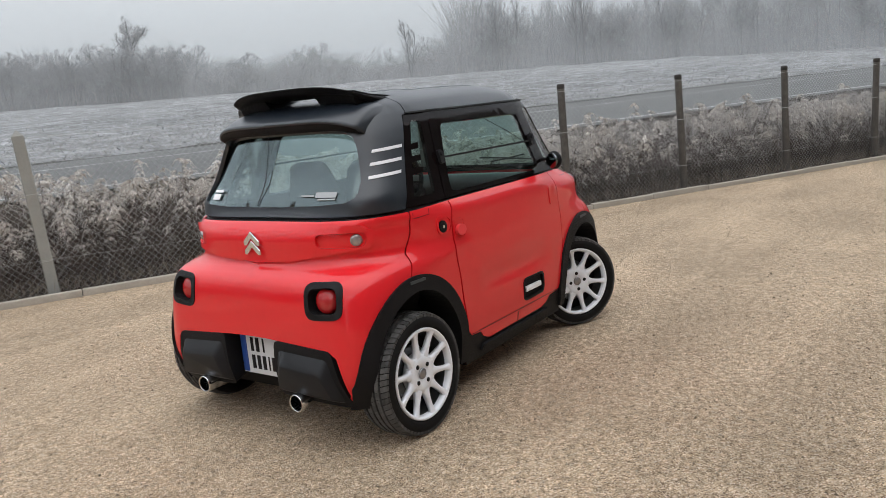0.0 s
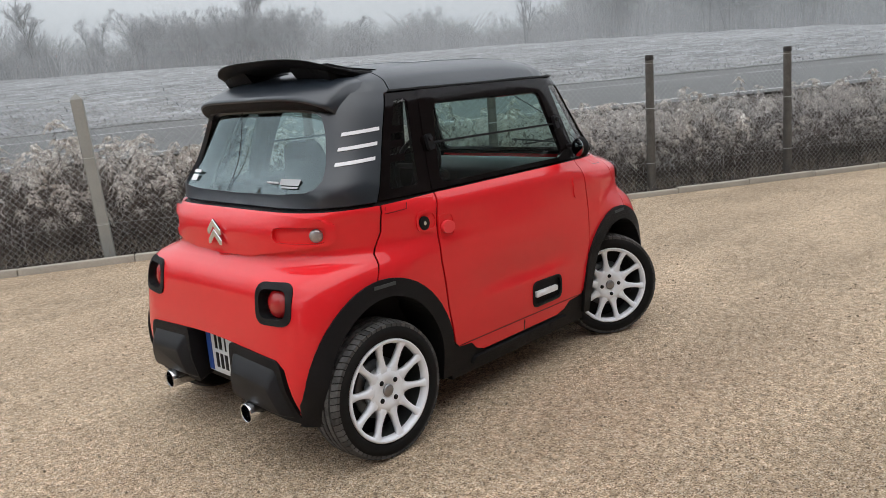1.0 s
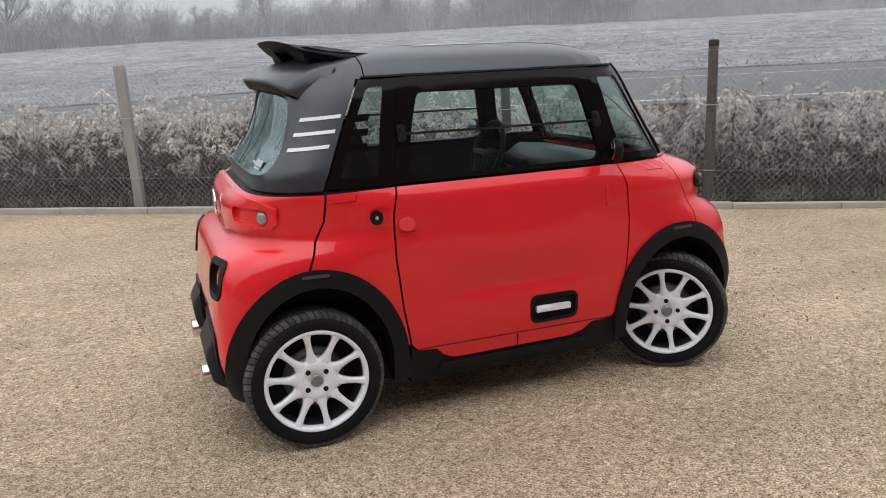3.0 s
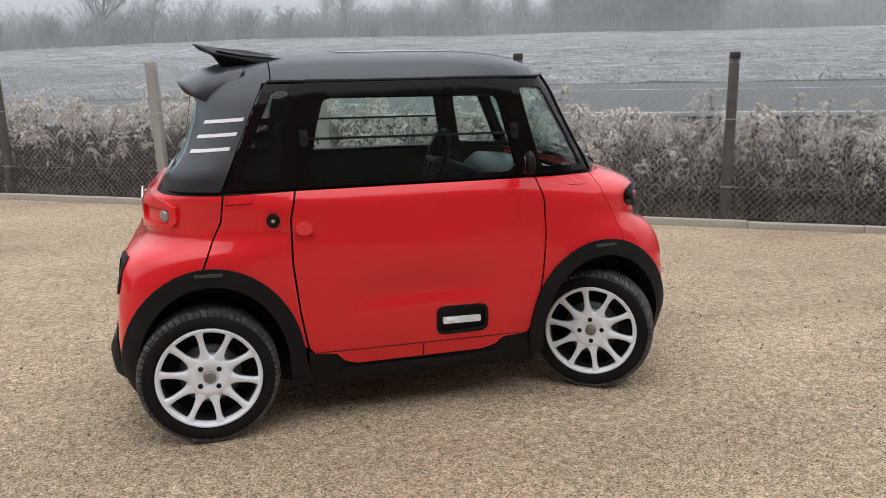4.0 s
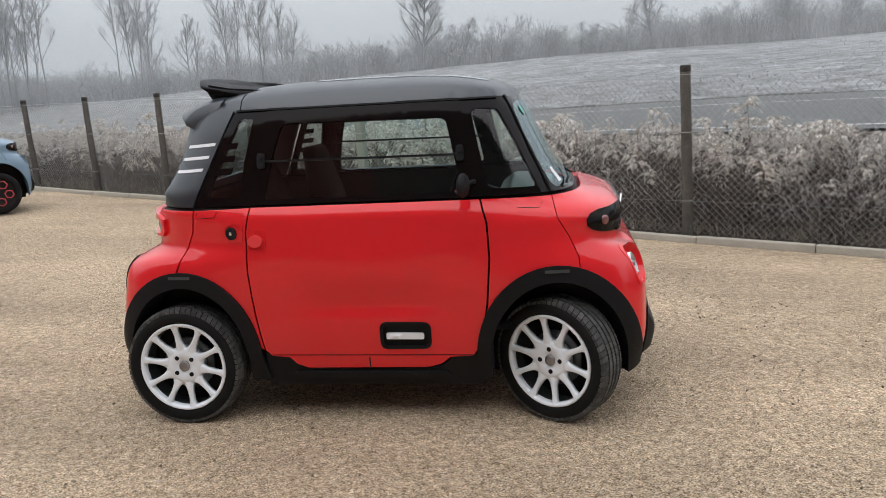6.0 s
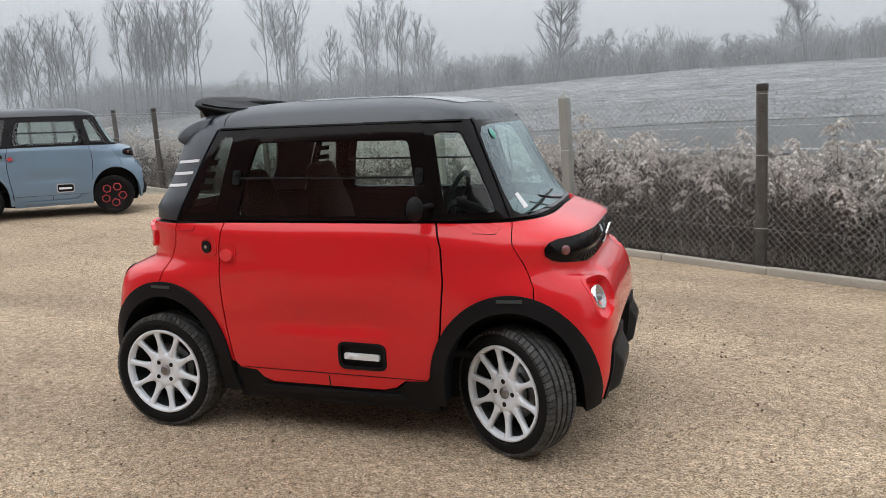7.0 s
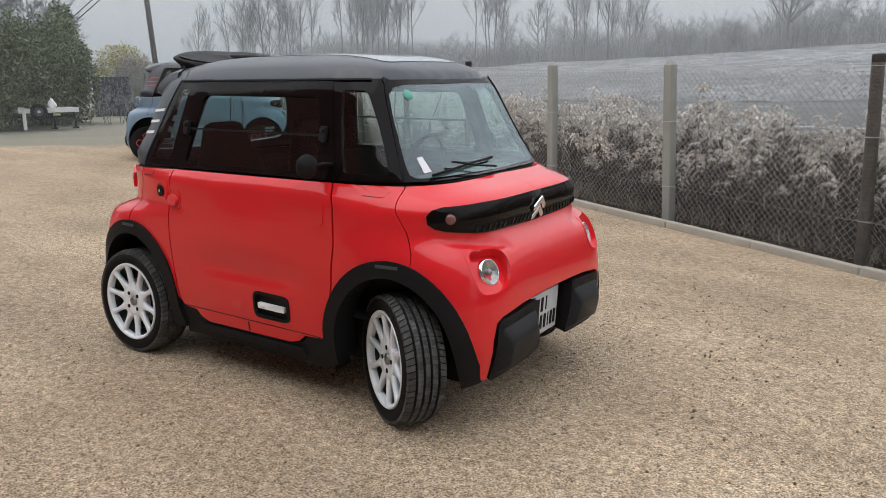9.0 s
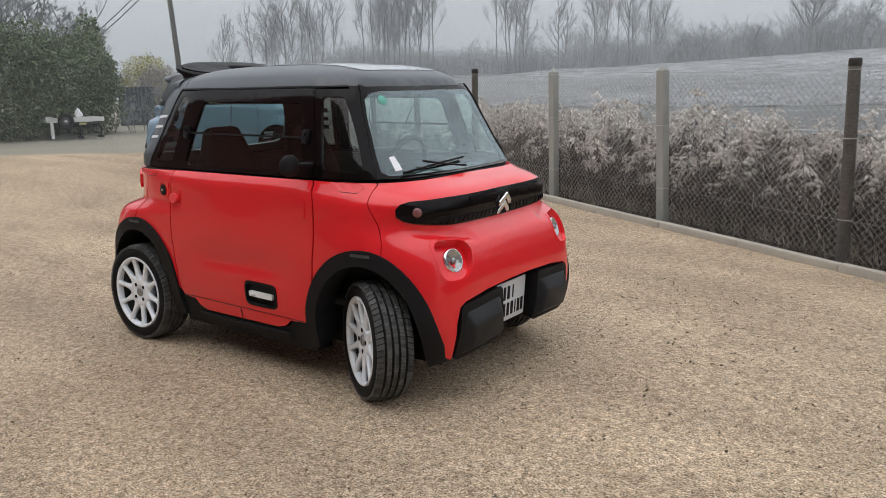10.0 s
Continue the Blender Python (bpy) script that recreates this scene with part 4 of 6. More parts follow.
    chevrons(car, "chrome double chevron badge", frame_at("f", 0.0, 0.850, 0.014))
    both("cowl", panel(F((0.0, 0.990), (-0.49, 0.990), (-0.47, 0.982), (0.0, 0.980)), off=-0.012, thick=0.0), M_BLACK)
    # wiper
    pts = [surf(*to_domain("f", y, z), 0.022)[0] for y, z in ((-0.02, 0.985), (-0.14, 1.005), (-0.30, 1.035), (-0.40, 1.02))]
    part("wiper", joined(tube(pts[:3], 0.005, 6), tube([surf(*to_domain("f", y, z), 0.012)[0] for y, z in ((0.03, 1.030), (-0.15, 1.022), (-0.32, 1.010), (-0.44, 0.998))], 0.0055, 6)), M_BLACK, car)
    # door mirrors on short arms
    for s in (-1, 1):
        arm = tube([(0.535, -0.600, 1.045), (0.530, -0.655, 1.05), (0.510, -0.700, 1.048)], 0.010, 8)
        head = bmesh.new()
        bmesh.ops.create_uvsphere(head, u_segments=24, v_segments=14, radius=1.0)
        bmesh.ops.transform(head, matrix=pose(0.497, -0.728, 1.046, 0, 0, -14) @ Matrix.Diagonal((0.024, 0.050, 0.050, 1)), verts=head.verts[:])
        mo = part("mirror", joined(arm, head) if s < 0 else mirrored(joined(arm, head)), M_BLACK, car, "round black door mirror on an arm")
        gm = lathe([(0.0001, 0.0), (0.040, 0.0), (0.042, 0.003)], 24)
        bmesh.ops.transform(gm, matrix=pose(0.4735, -0.722, 1.046, 0, 0, -14 - 90), verts=gm.verts[:])
        part("mirror_glass", gm if s < 0 else mirrored(gm), M_MIRROR, mo)
    # exhaust tips
    if tuned:
        for s in (-1, 1):
            e = lathe([(0.034, 0.0), (0.038, -0.004), (0.040, 0.0), (0.040, 0.16), (0.030, 0.16), (0.030, 0.03)], 28)
            bmesh.ops.transform(e, matrix=pose(-1.215, 0.310 * s, 0.222, 0, 0, -90), verts=e.verts[:])
            part("exhaust_tip", e, M_CHROME, car, "chrome exhaust tip")
    # wheels
    for sx in (-1, 1):
        for sy in (-1, 1):
            hold = new("wheel")
            hold.parent = car
            tilt = 2.0
            dx, dy = (0.010, 0.042) if tuned and sx > 0 else (0.0, 0.0)   # the steered wheels sit deeper
            if sy < 0:
                m = pose(sx * WHEEL_X + dx, -HUB_Y + dy, HUB_Z, -tilt, 0, -steer if sx > 0 else 0)
            else:
                m = pose(sx * WHEEL_X + dx, HUB_Y - dy, HUB_Z, tilt, 0, 180 - (steer if sx > 0 else 0))
            hold.matrix_basis = m
            wheel_fn(hold, radians(-8 if sx < 0 else 27))
    # wheel wells
    for cx in (-0.80, 0.85):
        for s in (-1, 1):
            w = bmesh.new()
            rows = []
            for i in range(21):
                a = radians(-10 + 200 * i / 20)
                px, pz = cx + 0.312 * math.cos(a), 0.28 + 0.365 * math.sin(a)
                yo = abs(surf(*to_domain("s", px, max(0.19, pz)), -0.008)[0].y)
                rows.append([w.verts.new((px, y * s, pz)) for y in (yo, 0.42)])
            for r0, r1 in zip(rows, rows[1:]):
                w.faces.new((r0[0], r0[1], r1[1], r1[0]))
            part("wheel_well", w, M_BLACK, car)
    # cabin: floor, seats, dashboard, steering wheel
    part("cabin_floor", box(1.7, 1.16, 0.03, at=(-0.05, 0, 0.40)), M_BLACK, car)
    dash = prism([(0.60, 0.62), (0.58, 0.91), (0.66, 0.965), (0.86, 0.945), (0.90, 0.62)], 1.04, 0.02)
    bmesh.ops.translate(dash, verts=dash.verts[:], vec=(0, -0.52, 0))
    part("dashboard", dash, M_GREYP, car, "dark plastic dashboard")
    for x, y in ((-0.34, 0.25), (-0.46, -0.27)):
        back = prism([(-0.20, 0.0), (-0.21, 0.34), (-0.15, 0.48), (-0.10, 0.60), (0.10, 0.60), (0.15, 0.48), (0.21, 0.34), (0.20, 0.0)], 0.09, 0.03)
        bmesh.ops.transform(back, matrix=pose(x, y, 0.58, 12, 0, -90), verts=back.verts[:])
        cush = box(0.46, 0.44, 0.14, 0.04, at=(x + 0.24, y, 0.62))
        st = part("seat", joined(back, cush), M_SEAT, car, "dark moulded seat with tall back")
    ringp = [(0.0 + 0.165 * math.cos(2 * math.pi * k / 28), 0, 0.165 * math.sin(2 * math.pi * k / 28)) for k in range(29)]
    sw = joined(tube(ringp, 0.014, 8), tube([(-0.16, 0, 0), (0.16, 0, 0)], 0.016, 6), tube([(0, 0, 0), (0, 0, -0.16)], 0.016, 6), tube([(0, 0, 0), (0, 0.3, 0)], 0.03, 8))
    bmesh.ops.transform(sw, matrix=pose(0.36, 0.27, 0.95, -20, 0, -90), verts=sw.verts[:])
    part("steering_wheel", sw, M_BLACK, car)
    car.matrix_basis = where
    return car


red_car = build_car(M_RED, M_WHITE, "small red electric car with black roof and white wheels", pose(0, 0, 0), white_wheel, 31, True, "red")


# ---------------------------------------------------------------- the ground and what lies beyond the fence
FD, FN, F0 = Vector((0.8845, -0.4666)), Vector((0.4666, 0.8845)), Vector((-0.204, 4.875))   # fence direction, outward normal, origin


def at_fence(s, u):
    p = F0 + FD * s + FN * u
    return p.x, p.y


ROAD_Z = curve([(-60, -0.1), (-30, 0.0), (-11, 0.27), (-5, 0.46), (1, 0.58), (8, 0.60), (30, 0.72), (90, 0.9)])
HILL = curve([(-140, 0.7), (-75, 0.8), (-57, 0.95), (-53.6, 1.08), (-50.6, 1.2), (-45, 1.34), (-39, 1.52), (-33, 1.69), (-26.6, 1.8), (-17.7, 1.77), (-6.5, 1.61), (7.3, 1.5), (16.4, 1.43), (32, 1.33), (47, 1.1), (57, 0.75), (80, 0.5), (140, 0.4)])
BROW = curve([(-140, 16.5), (-75, 19), (-57, 25), (-45, 40), (-37, 48), (-27, 55), (-8, 61), (7, 61), (25, 56), (47, 44), (60, 34), (80, 22), (140, 18)])    # how far off the field ends
U0, U1, U2 = 4.7, 11.0, 14.0    # near edge line, far edge line, end of the tarmac


CAR_S, CAR_U = 2.455, -4.217    # the red car in the fence's coordinates


def slope(s, u):
    """The yard's slight fall towards the fence and along it."""
    return -0.0125 * (np.clip(s, -30.0, 14.0) - CAR_S) - 0.019 * (np.clip(u, -12.0, 0.0) - CAR_U)


def fz(s):
    """Level of the yard at the foot of the fence."""
    return slope(s, 0.0)


def yard(s, u):
    """Level of the gravel: the slope, levelled off round the red car."""
    t = min(1.0, max(0.0, (math.hypot(s - CAR_S, u - CAR_U) - 1.4) / 2.2))
    a, b = min(1.0, max(0.0, (-3.5 - s) / 2.5)), min(1.0, max(0.0, (s + 13.0) / 4.0))
    c = min(1.0, max(0.0, (-0.5 - u) / 1.5))
    hump = 0.085 * min(a, b) * c    # slight rise under the second car
    return float(slope(s, u)) * t * t * (3 - 2 * t) + hump


def height(s, u):
    """Ground level at s along and u beyond the fence."""
    if u < 0.3:
        return yard(s, u)
    z = ROAD_Z(s)
    if u < 4.2:
        t = (u - 0.3) / 3.9
        return float(fz(s)) * (1 - t * t * (3 - 2 * t)) + z * t * t * (3 - 2 * t) + 0.03 * noise.noise((s * 1.3, u * 1.3, 0))
    if u <= U2 + 0.2:
        return z + 0.02 * (u - 4.2)
    e = z + 0.02 * (U2 - 4.0)
    brow = BROW(s)
    f = min(1.0, (u - U2) / (brow - U2))
    rise = HILL(s) * 2.0 * (f * 0.8 + 0.2 * f * f)
    if u > brow:
        rise -= (u - brow) * 0.012
    return e + 0.07 * math.exp(-((u - U2 - 0.7) / 0.45) ** 2) + rise + 0.10 * min(1, (u - U2) / 6) * noise.noise((s * 0.25, u * 0.4, 3)) + 0.04 * noise.noise((s * 1.2, u * 1.5, 5))


def ground_nodes(name, colors, rough, bump, cell, big=1.2, patch=None):
    """Loose ground: small pieces of mixed colour over slow stains."""
    m = bpy.data.materials.new(name)
    m.use_nodes = True
    n, l = m.node_tree.nodes, m.node_tree.links
    p = n["Principled BSDF"]
    tc = n.new("ShaderNodeTexCoord")
    v = n.new("ShaderNodeTexVoronoi")
    v.inputs["Scale"].default_value = cell
    v2 = n.new("ShaderNodeTexVoronoi")
    v2.inputs["Scale"].default_value = cell * 0.55
    nz = n.new("ShaderNodeTexNoise")
    nz.inputs["Scale"].default_value, nz.inputs["Detail"].default_value = big, 7.0
    nf = n.new("ShaderNodeTexNoise")
    nf.inputs["Scale"].default_value, nf.inputs["Detail"].default_value = cell * 0.14, 6.0
    for t in (v, v2, nz, nf):
        l.new(tc.outputs["Object"], t.inputs["Vector"])
    sep = n.new("ShaderNodeSeparateColor")
    l.new(v.outputs["Color"], sep.inputs[0])
    ramp = n.new("ShaderNodeValToRGB")
    r = ramp.color_ramp
    r.elements[0].color, r.elements[1].color = (*colors[0], 1), (*colors[-1], 1)
    for i, c in enumerate(colors[1:-1]):
        r.elements.new((i + 1) / (len(colors) - 1)).color = (*c, 1)
    l.new(sep.outputs[0], ramp.inputs[0])
    stain = n.new("ShaderNodeMapRange")
    stain.inputs[1].default_value, stain.inputs[2].default_value, stain.inputs[3].default_value, stain.inputs[4].default_value = 0.3, 0.7, 0.86, 1.12
    l.new(nz.outputs[0], stain.inputs[0])
    st2 = n.new("ShaderNodeMapRange")
    st2.inputs[1].default_value, st2.inputs[2].default_value, st2.inputs[3].default_value, st2.inputs[4].default_value = 0.32, 0.68, 0.74, 1.24
    l.new(nf.outputs[0], st2.inputs[0])
    mul = n.new("ShaderNodeMath")
    mul.operation = "MULTIPLY"
    l.new(stain.outputs[0], mul.inputs[0])
    l.new(st2.outputs[0], mul.inputs[1])
    # long faint lanes worn by wheels
    mp = n.new("ShaderNodeMapping")
    mp.inputs["Rotation"].default_value[2], mp.inputs["Scale"].default_value = 0.25, (0.22, 1.5, 1.0)
    nl = n.new("ShaderNodeTexNoise")
    nl.inputs["Scale"].default_value, nl.inputs["Detail"].default_value = 1.0, 5.0
    l.new(tc.outputs["Object"], mp.inputs[0])
    l.new(mp.outputs[0], nl.inputs["Vector"])
    lane = n.new("ShaderNodeMapRange")
    lane.inputs[1].default_value, lane.inputs[2].default_value, lane.inputs[3].default_value, lane.inputs[4].default_value = 0.36, 0.62, 0.86, 1.06
    l.new(nl.outputs[0], lane.inputs[0])
    mul2 = n.new("ShaderNodeMath")
    mul2.operation = "MULTIPLY"
    l.new(mul.outputs[0], mul2.inputs[0])
    l.new(lane.outputs[0], mul2.inputs[1])
    mul = mul2
    vm = n.new("ShaderNodeVectorMath")
    vm.operation = "SCALE"
    l.new(ramp.outputs[0], vm.inputs[0])
    l.new(mul.outputs[0], vm.inputs["Scale"])
    col = vm.outputs[0]
    if patch:
        # older grey surface past a ragged line across the yard
        sx = n.new("ShaderNodeSeparateXYZ")
        l.new(tc.outputs["Object"], sx.inputs[0])
        ln = n.new("ShaderNodeMath")
        ln.operation = "MULTIPLY_ADD"
        ln.inputs[1].default_value = -0.75
        l.new(sx.outputs[1], ln.inputs[0])
        l.new(sx.outputs[0], ln.inputs[2])
        wob = n.new("ShaderNodeMath")
        wob.operation = "MULTIPLY_ADD"
        wob.inputs[1].default_value = 1.6
        l.new(nz.outputs[0], wob.inputs[0])
        l.new(ln.outputs[0], wob.inputs[2])
        mr = n.new("ShaderNodeMapRange")
        mr.inputs[1].default_value, mr.inputs[2].default_value, mr.inputs[3].default_value, mr.inputs[4].default_value = -13.2, -14.2, 0.0, 1.0
        l.new(wob.outputs[0], mr.inputs[0])
        gcol = n.new("ShaderNodeMix")
        gcol.data_type = "RGBA"
        gcol.inputs[6].default_value, gcol.inputs[7].default_value = (0.25, 0.235, 0.185, 1), (0.35, 0.33, 0.265, 1)
        l.new(nf.outputs[0], gcol.inputs[0])
        mx = n.new("ShaderNodeMix")
        mx.data_type = "RGBA"
        l.new(mr.outputs[0], mx.inputs[0])
        l.new(col, mx.inputs[6])
        l.new(gcol.outputs[2], mx.inputs[7])
        col = mx.outputs[2]
    l.new(col, p.inputs["Base Color"])
    p.inputs["Roughness"].default_value = rough
    p.inputs["Specular IOR Level"].default_value = 0.25
    hs = n.new("ShaderNodeMath")
    hs.operation = "MULTIPLY_ADD"
    hs.inputs[1].default_value = 1.5
    l.new(v2.outputs["Distance"], hs.inputs[0])
    l.new(v.outputs["Distance"], hs.inputs[2])
    hs2 = n.new("ShaderNodeMath")
    hs2.operation = "MULTIPLY_ADD"
    hs2.inputs[1].default_value = 1.2
    l.new(nf.outputs[0], hs2.inputs[0])
    l.new(hs.outputs[0], hs2.inputs[2])
    b = n.new("ShaderNodeBump")
    b.inputs["Strength"].default_value, b.inputs["Distance"].default_value = bump, 1.0 / cell
    b.invert = True
    l.new(hs2.outputs[0], b.inputs["Height"])
    l.new(b.outputs[0], p.inputs["Normal"])
    return m


M_GRAVEL = ground_nodes("beige_gravel", [(0.135, 0.090, 0.054), (0.39, 0.283, 0.181), (0.535, 0.398, 0.262), (0.64, 0.496, 0.345), (0.84, 0.715, 0.56)], 0.9, 1.0, 205.0, 0.7, patch=True)
# verge tones darkened to carry the shade under the weeds
M_VERGE = ground_nodes("shaded_frosted_verge", [(0.025, 0.018, 0.012), (0.04, 0.031, 0.022), (0.08, 0.066, 0.05), (0.17, 0.155, 0.14)], 0.95, 0.9, 40.0, 1.5)
M_FIELD = ground_nodes("frosted_field", [(0.145, 0.146, 0.140), (0.205, 0.210, 0.209), (0.26, 0.267, 0.272), (0.31, 0.321, 0.332)], 0.95, 0.5, 5.0, 0.12)
M_ROAD = material("worn_tarmac", (0.115, 0.120, 0.119), 0.85, var=0.15, scale=0.8, fine=60, bump=0.2, bump_scale=90)
M_LINE = material("road_paint", (0.62, 0.63, 0.62), 0.7, var=0.15, scale=3, fine=20)
M_KERB = material("kerb_concrete", (0.42, 0.385, 0.325), 0.9, var=0.2, scale=5, fine=60, bump=0.25, bump_scale=60)
M_CONC = material("post_concrete", (0.33, 0.335, 0.31), 0.88, var=0.16, scale=7, fine=90, bump=0.2, bump_scale=80)
M_WOOD = material("weathered_post", (0.055, 0.049, 0.042), 0.9, var=0.35, scale=14, fine=90, bump=0.8, bump_scale=60, second=(0.20, 0.185, 0.165))
M_WOODD = material("dark_post_top", (0.045, 0.04, 0.035), 0.9, var=0.3, scale=12, bump=0.4, bump_scale=50)
M_WIRE = material("galvanised_wire", (0.46, 0.465, 0.455), 0.6, metal=0.1, var=0.15, scale=3)

us = sorted({-400, -200, -100, -60, -40, -25, -15, *np.arange(-10, 0.01, 0.5).tolist(), -0.23, *np.arange(0.3, 4.6, 0.3).tolist(), 6, 8, 10, 12, U2, *np.arange(14.4, 20, 0.5).tolist(), *np.arange(20, 72, 2.0).tolist(), 80, 100, 140, 220, 400, 700})
ss = sorted({*np.arange(-30, 30.1, 0.75).tolist(), *np.arange(-130, 131, 5).tolist(), -700, -400, -250, -180, 180, 250, 400, 700})
gb = bmesh.new()
grid = [[gb.verts.new((*at_fence(s, u), height(s, u))) for u in us] for s in ss]
for i in range(len(ss) - 1):
    for j in range(len(us) - 1):
        f = gb.faces.new((grid[i][j], grid[i + 1][j], grid[i + 1][j + 1], grid[i][j + 1]))
        mid = (us[j] + us[j + 1]) / 2
        f.material_index = 0 if mid < -0.2 else (1 if mid < U2 else (3 if mid < U2 + 0.5 else 2))
ground = part("ground", gb, M_GRAVEL)
ground.data.materials.append(M_VERGE)
ground.data.materials.append(M_FIELD)
ground.data.materials.append(material("dark_grass_bank", (0.035, 0.038, 0.028), 0.95, var=0.3, scale=1.5, fine=12))
tagged(ground, "beige gravel yard, frosty verge and frosted field", "ground", kind="structure")


def ribbon(u0, u1, lift, step=3.0, s0=-150.0, s1=150.0, gaps=None):
    bm = bmesh.new()
    s, prev = s0, None
    n = int((s1 - s0) / step)
    for i in range(n + 1):
        s = s0 + (s1 - s0) * i / n
        row = [bm.verts.new((*at_fence(s, u), ROAD_Z(s) + 0.02 * (u - 4.2) + lift)) for u in (u0, u1)]
        if prev:
            bm.faces.new((prev[0], row[0], row[1], prev[1]))
        prev = row
    return bm


tagged(part("road", ribbon(4.15, U2, 0.045), M_ROAD), "grey worn tarmac road with white lines", "road", kind="structure")
for u, w in ((U0, 0.14), (U1, 0.12)):
    tagged(part("trim_road_line", ribbon(u, u + w, 0.052), M_LINE), "white painted road edge line", "road line", kind="structure")

# plain unseen walls behind the viewer, added for the car windows' dark reflections
# brown kept lighter so this wall also throws light onto the door
M_WALL = material("brown_reflected_wall", (0.30, 0.145, 0.125), 0.8, var=0.2, scale=1.2, fine=20)
M_WALL2 = material("grey_reflected_wall", (0.165, 0.165, 0.155), 0.8, var=0.2, scale=1.2, fine=20)
tagged(part("wall_south_1", box(42, 0.3, 8.0, 0.0, at=(-23, -8.9, 4.0)), M_WALL, smooth=False), "plain unseen dark brown wall that the windows reflect", "wall", kind="structure")
tagged(part("wall_reflection_2", box(20, 0.3, 8.0, 0.0, at=(8.0, -8.9, 4.0)), M_WALL2, smooth=False), "plain unseen dark grey wall added for window reflections", "wall", kind="structure")

# kerb of concrete edging stones
kerb = new("kerb")
tagged(kerb, "low pale concrete kerb along the gravel", "kerb", kind="structure")
stone = box(0.995, 0.075, 0.17, 0.012, at=(0, 0, -0.02), seg=2)
stone_ob = part("kerb_stone", stone, M_KERB, kerb)
for k in range(-22, 26):
    o = stone_ob if k == -22 else new("kerb_stone", stone_ob.data)
    o.parent = kerb
    x, y = at_fence(k * 1.0 + 0.3, -0.235 + random.uniform(-0.006, 0.006))
    o.matrix_basis = pose(x, y, float(fz(k)) + random.uniform(-0.006, 0.006), random.uniform(-1.5, 1.5), 0.7 + random.uniform(-0.4, 0.4), -27.81 + random.uniform(-0.3, 0.3))


# ---------------------------------------------------------------- fence
def wood_post(h=1.46):
    bm = bmesh.new()
    rows = []
    for i in range(15):
        z = -0.1 + (h + 0.1) * i / 14
        r = 0.052 - 0.006 * i / 14
        rows.append([bm.verts.new(((r + 0.004 * noise.noise((k * 1.7, i * 0.35, 2))) * math.cos(2 * math.pi * k / 12), (r + 0.004 * noise.noise((k * 1.7, i * 0.35, 8))) * math.sin(2 * math.pi * k / 12), z)) for k in range(12)])
    for r0, r1 in zip(rows, rows[1:]):
        for k in range(12):
            bm.faces.new((r0[k], r0[(k + 1) % 12], r1[(k + 1) % 12], r1[k]))
    c = bm.verts.new((0.006, 0, h + 0.012))
    for k in range(12):
        bm.faces.new((rows[-1][k], rows[-1][(k + 1) % 12], c))
    return bm


def concrete_post(h=1.40):
    b = box(0.105, 0.085, h + 0.1, 0.01, at=(0, 0, (h - 0.1) / 2))
    tip = bmesh.new()
    base = [tip.verts.new((sx * 0.047, sy * 0.037, h - 0.003)) for sx, sy in ((-1, -1), (1, -1), (1, 1), (-1, 1))]
    top = tip.verts.new((0, 0, h + 0.05))
    for k in range(4):
        tip.faces.new((base[k], base[(k + 1) % 4], top))
    return joined(b, tip)


POST_EPS = {-2: -0.03, 0: 0.04, 1: -0.01, 2: 0.04, 4: -0.03, 5: -0.06, 7: 0.035}
POST_LEAN = {-2: (0, 1.0), 0: (0.9, 0.3), 1: (1.8, 1.2), 2: (1.3, -0.3), 4: (-0.8, 1.0), 5: (-0.5, 1.0), 7: (0, 1.2)}   # degrees off upright along x and y
wood_src = None
for i in range(-9, 10):
    s = -1.45 + 2.024 * i + POST_EPS.get(i, 0.0)
    x, y = at_fence(s, 0.0)
    stone_post = i in (0, 1)
    if stone_post:
        post = new("concrete_post")
        part("post_body", concrete_post(1.55), M_CONC, post, smooth=False)
        for z in (0.36, 1.0):
            part("tie_wire", lathe([(0.068, -0.003), (0.071, 0.0), (0.068, 0.003)], 16, True), M_WIRE, post).matrix_basis = pose(0, 0, z, 90, 0, 45)
        tagged(post, "pale concrete fence post with pointed top", "post", group="fence posts")
    elif wood_src is None:
        post = wood_src = new("wooden_post")
        part("post_body", wood_post(1.60), M_WOOD, post)
        part("post_cap", lathe([(0.0001, 0.014), (0.042, 0.012), (0.0485, 0.006), (0.0500, -0.035), (0.047, -0.05)], 12), M_WOODD, post, "dark weathered post top").matrix_basis = pose(0, 0, 1.60, 90, 0, 0)
        for z in (0.36, 1.0):
            part("tie_wire", lathe([(0.054, -0.003), (0.057, 0.0), (0.054, 0.003)], 16, True), M_WIRE, post).matrix_basis = pose(0, 0, z, 90, 0, 0)
        tagged(post, "weathered grey-brown wooden fence post with dark top", "post", group="fence posts")
    else:
        post = copy_thing(wood_src, Matrix())
    lx, ly = POST_LEAN.get(i, (random.uniform(-1, 1), random.uniform(-1, 1)))
    post.matrix_basis = pose(x, y, float(fz(s)), ly, -lx, random.uniform(-4, 4) - 28 if stone_post else random.uniform(0, 360))


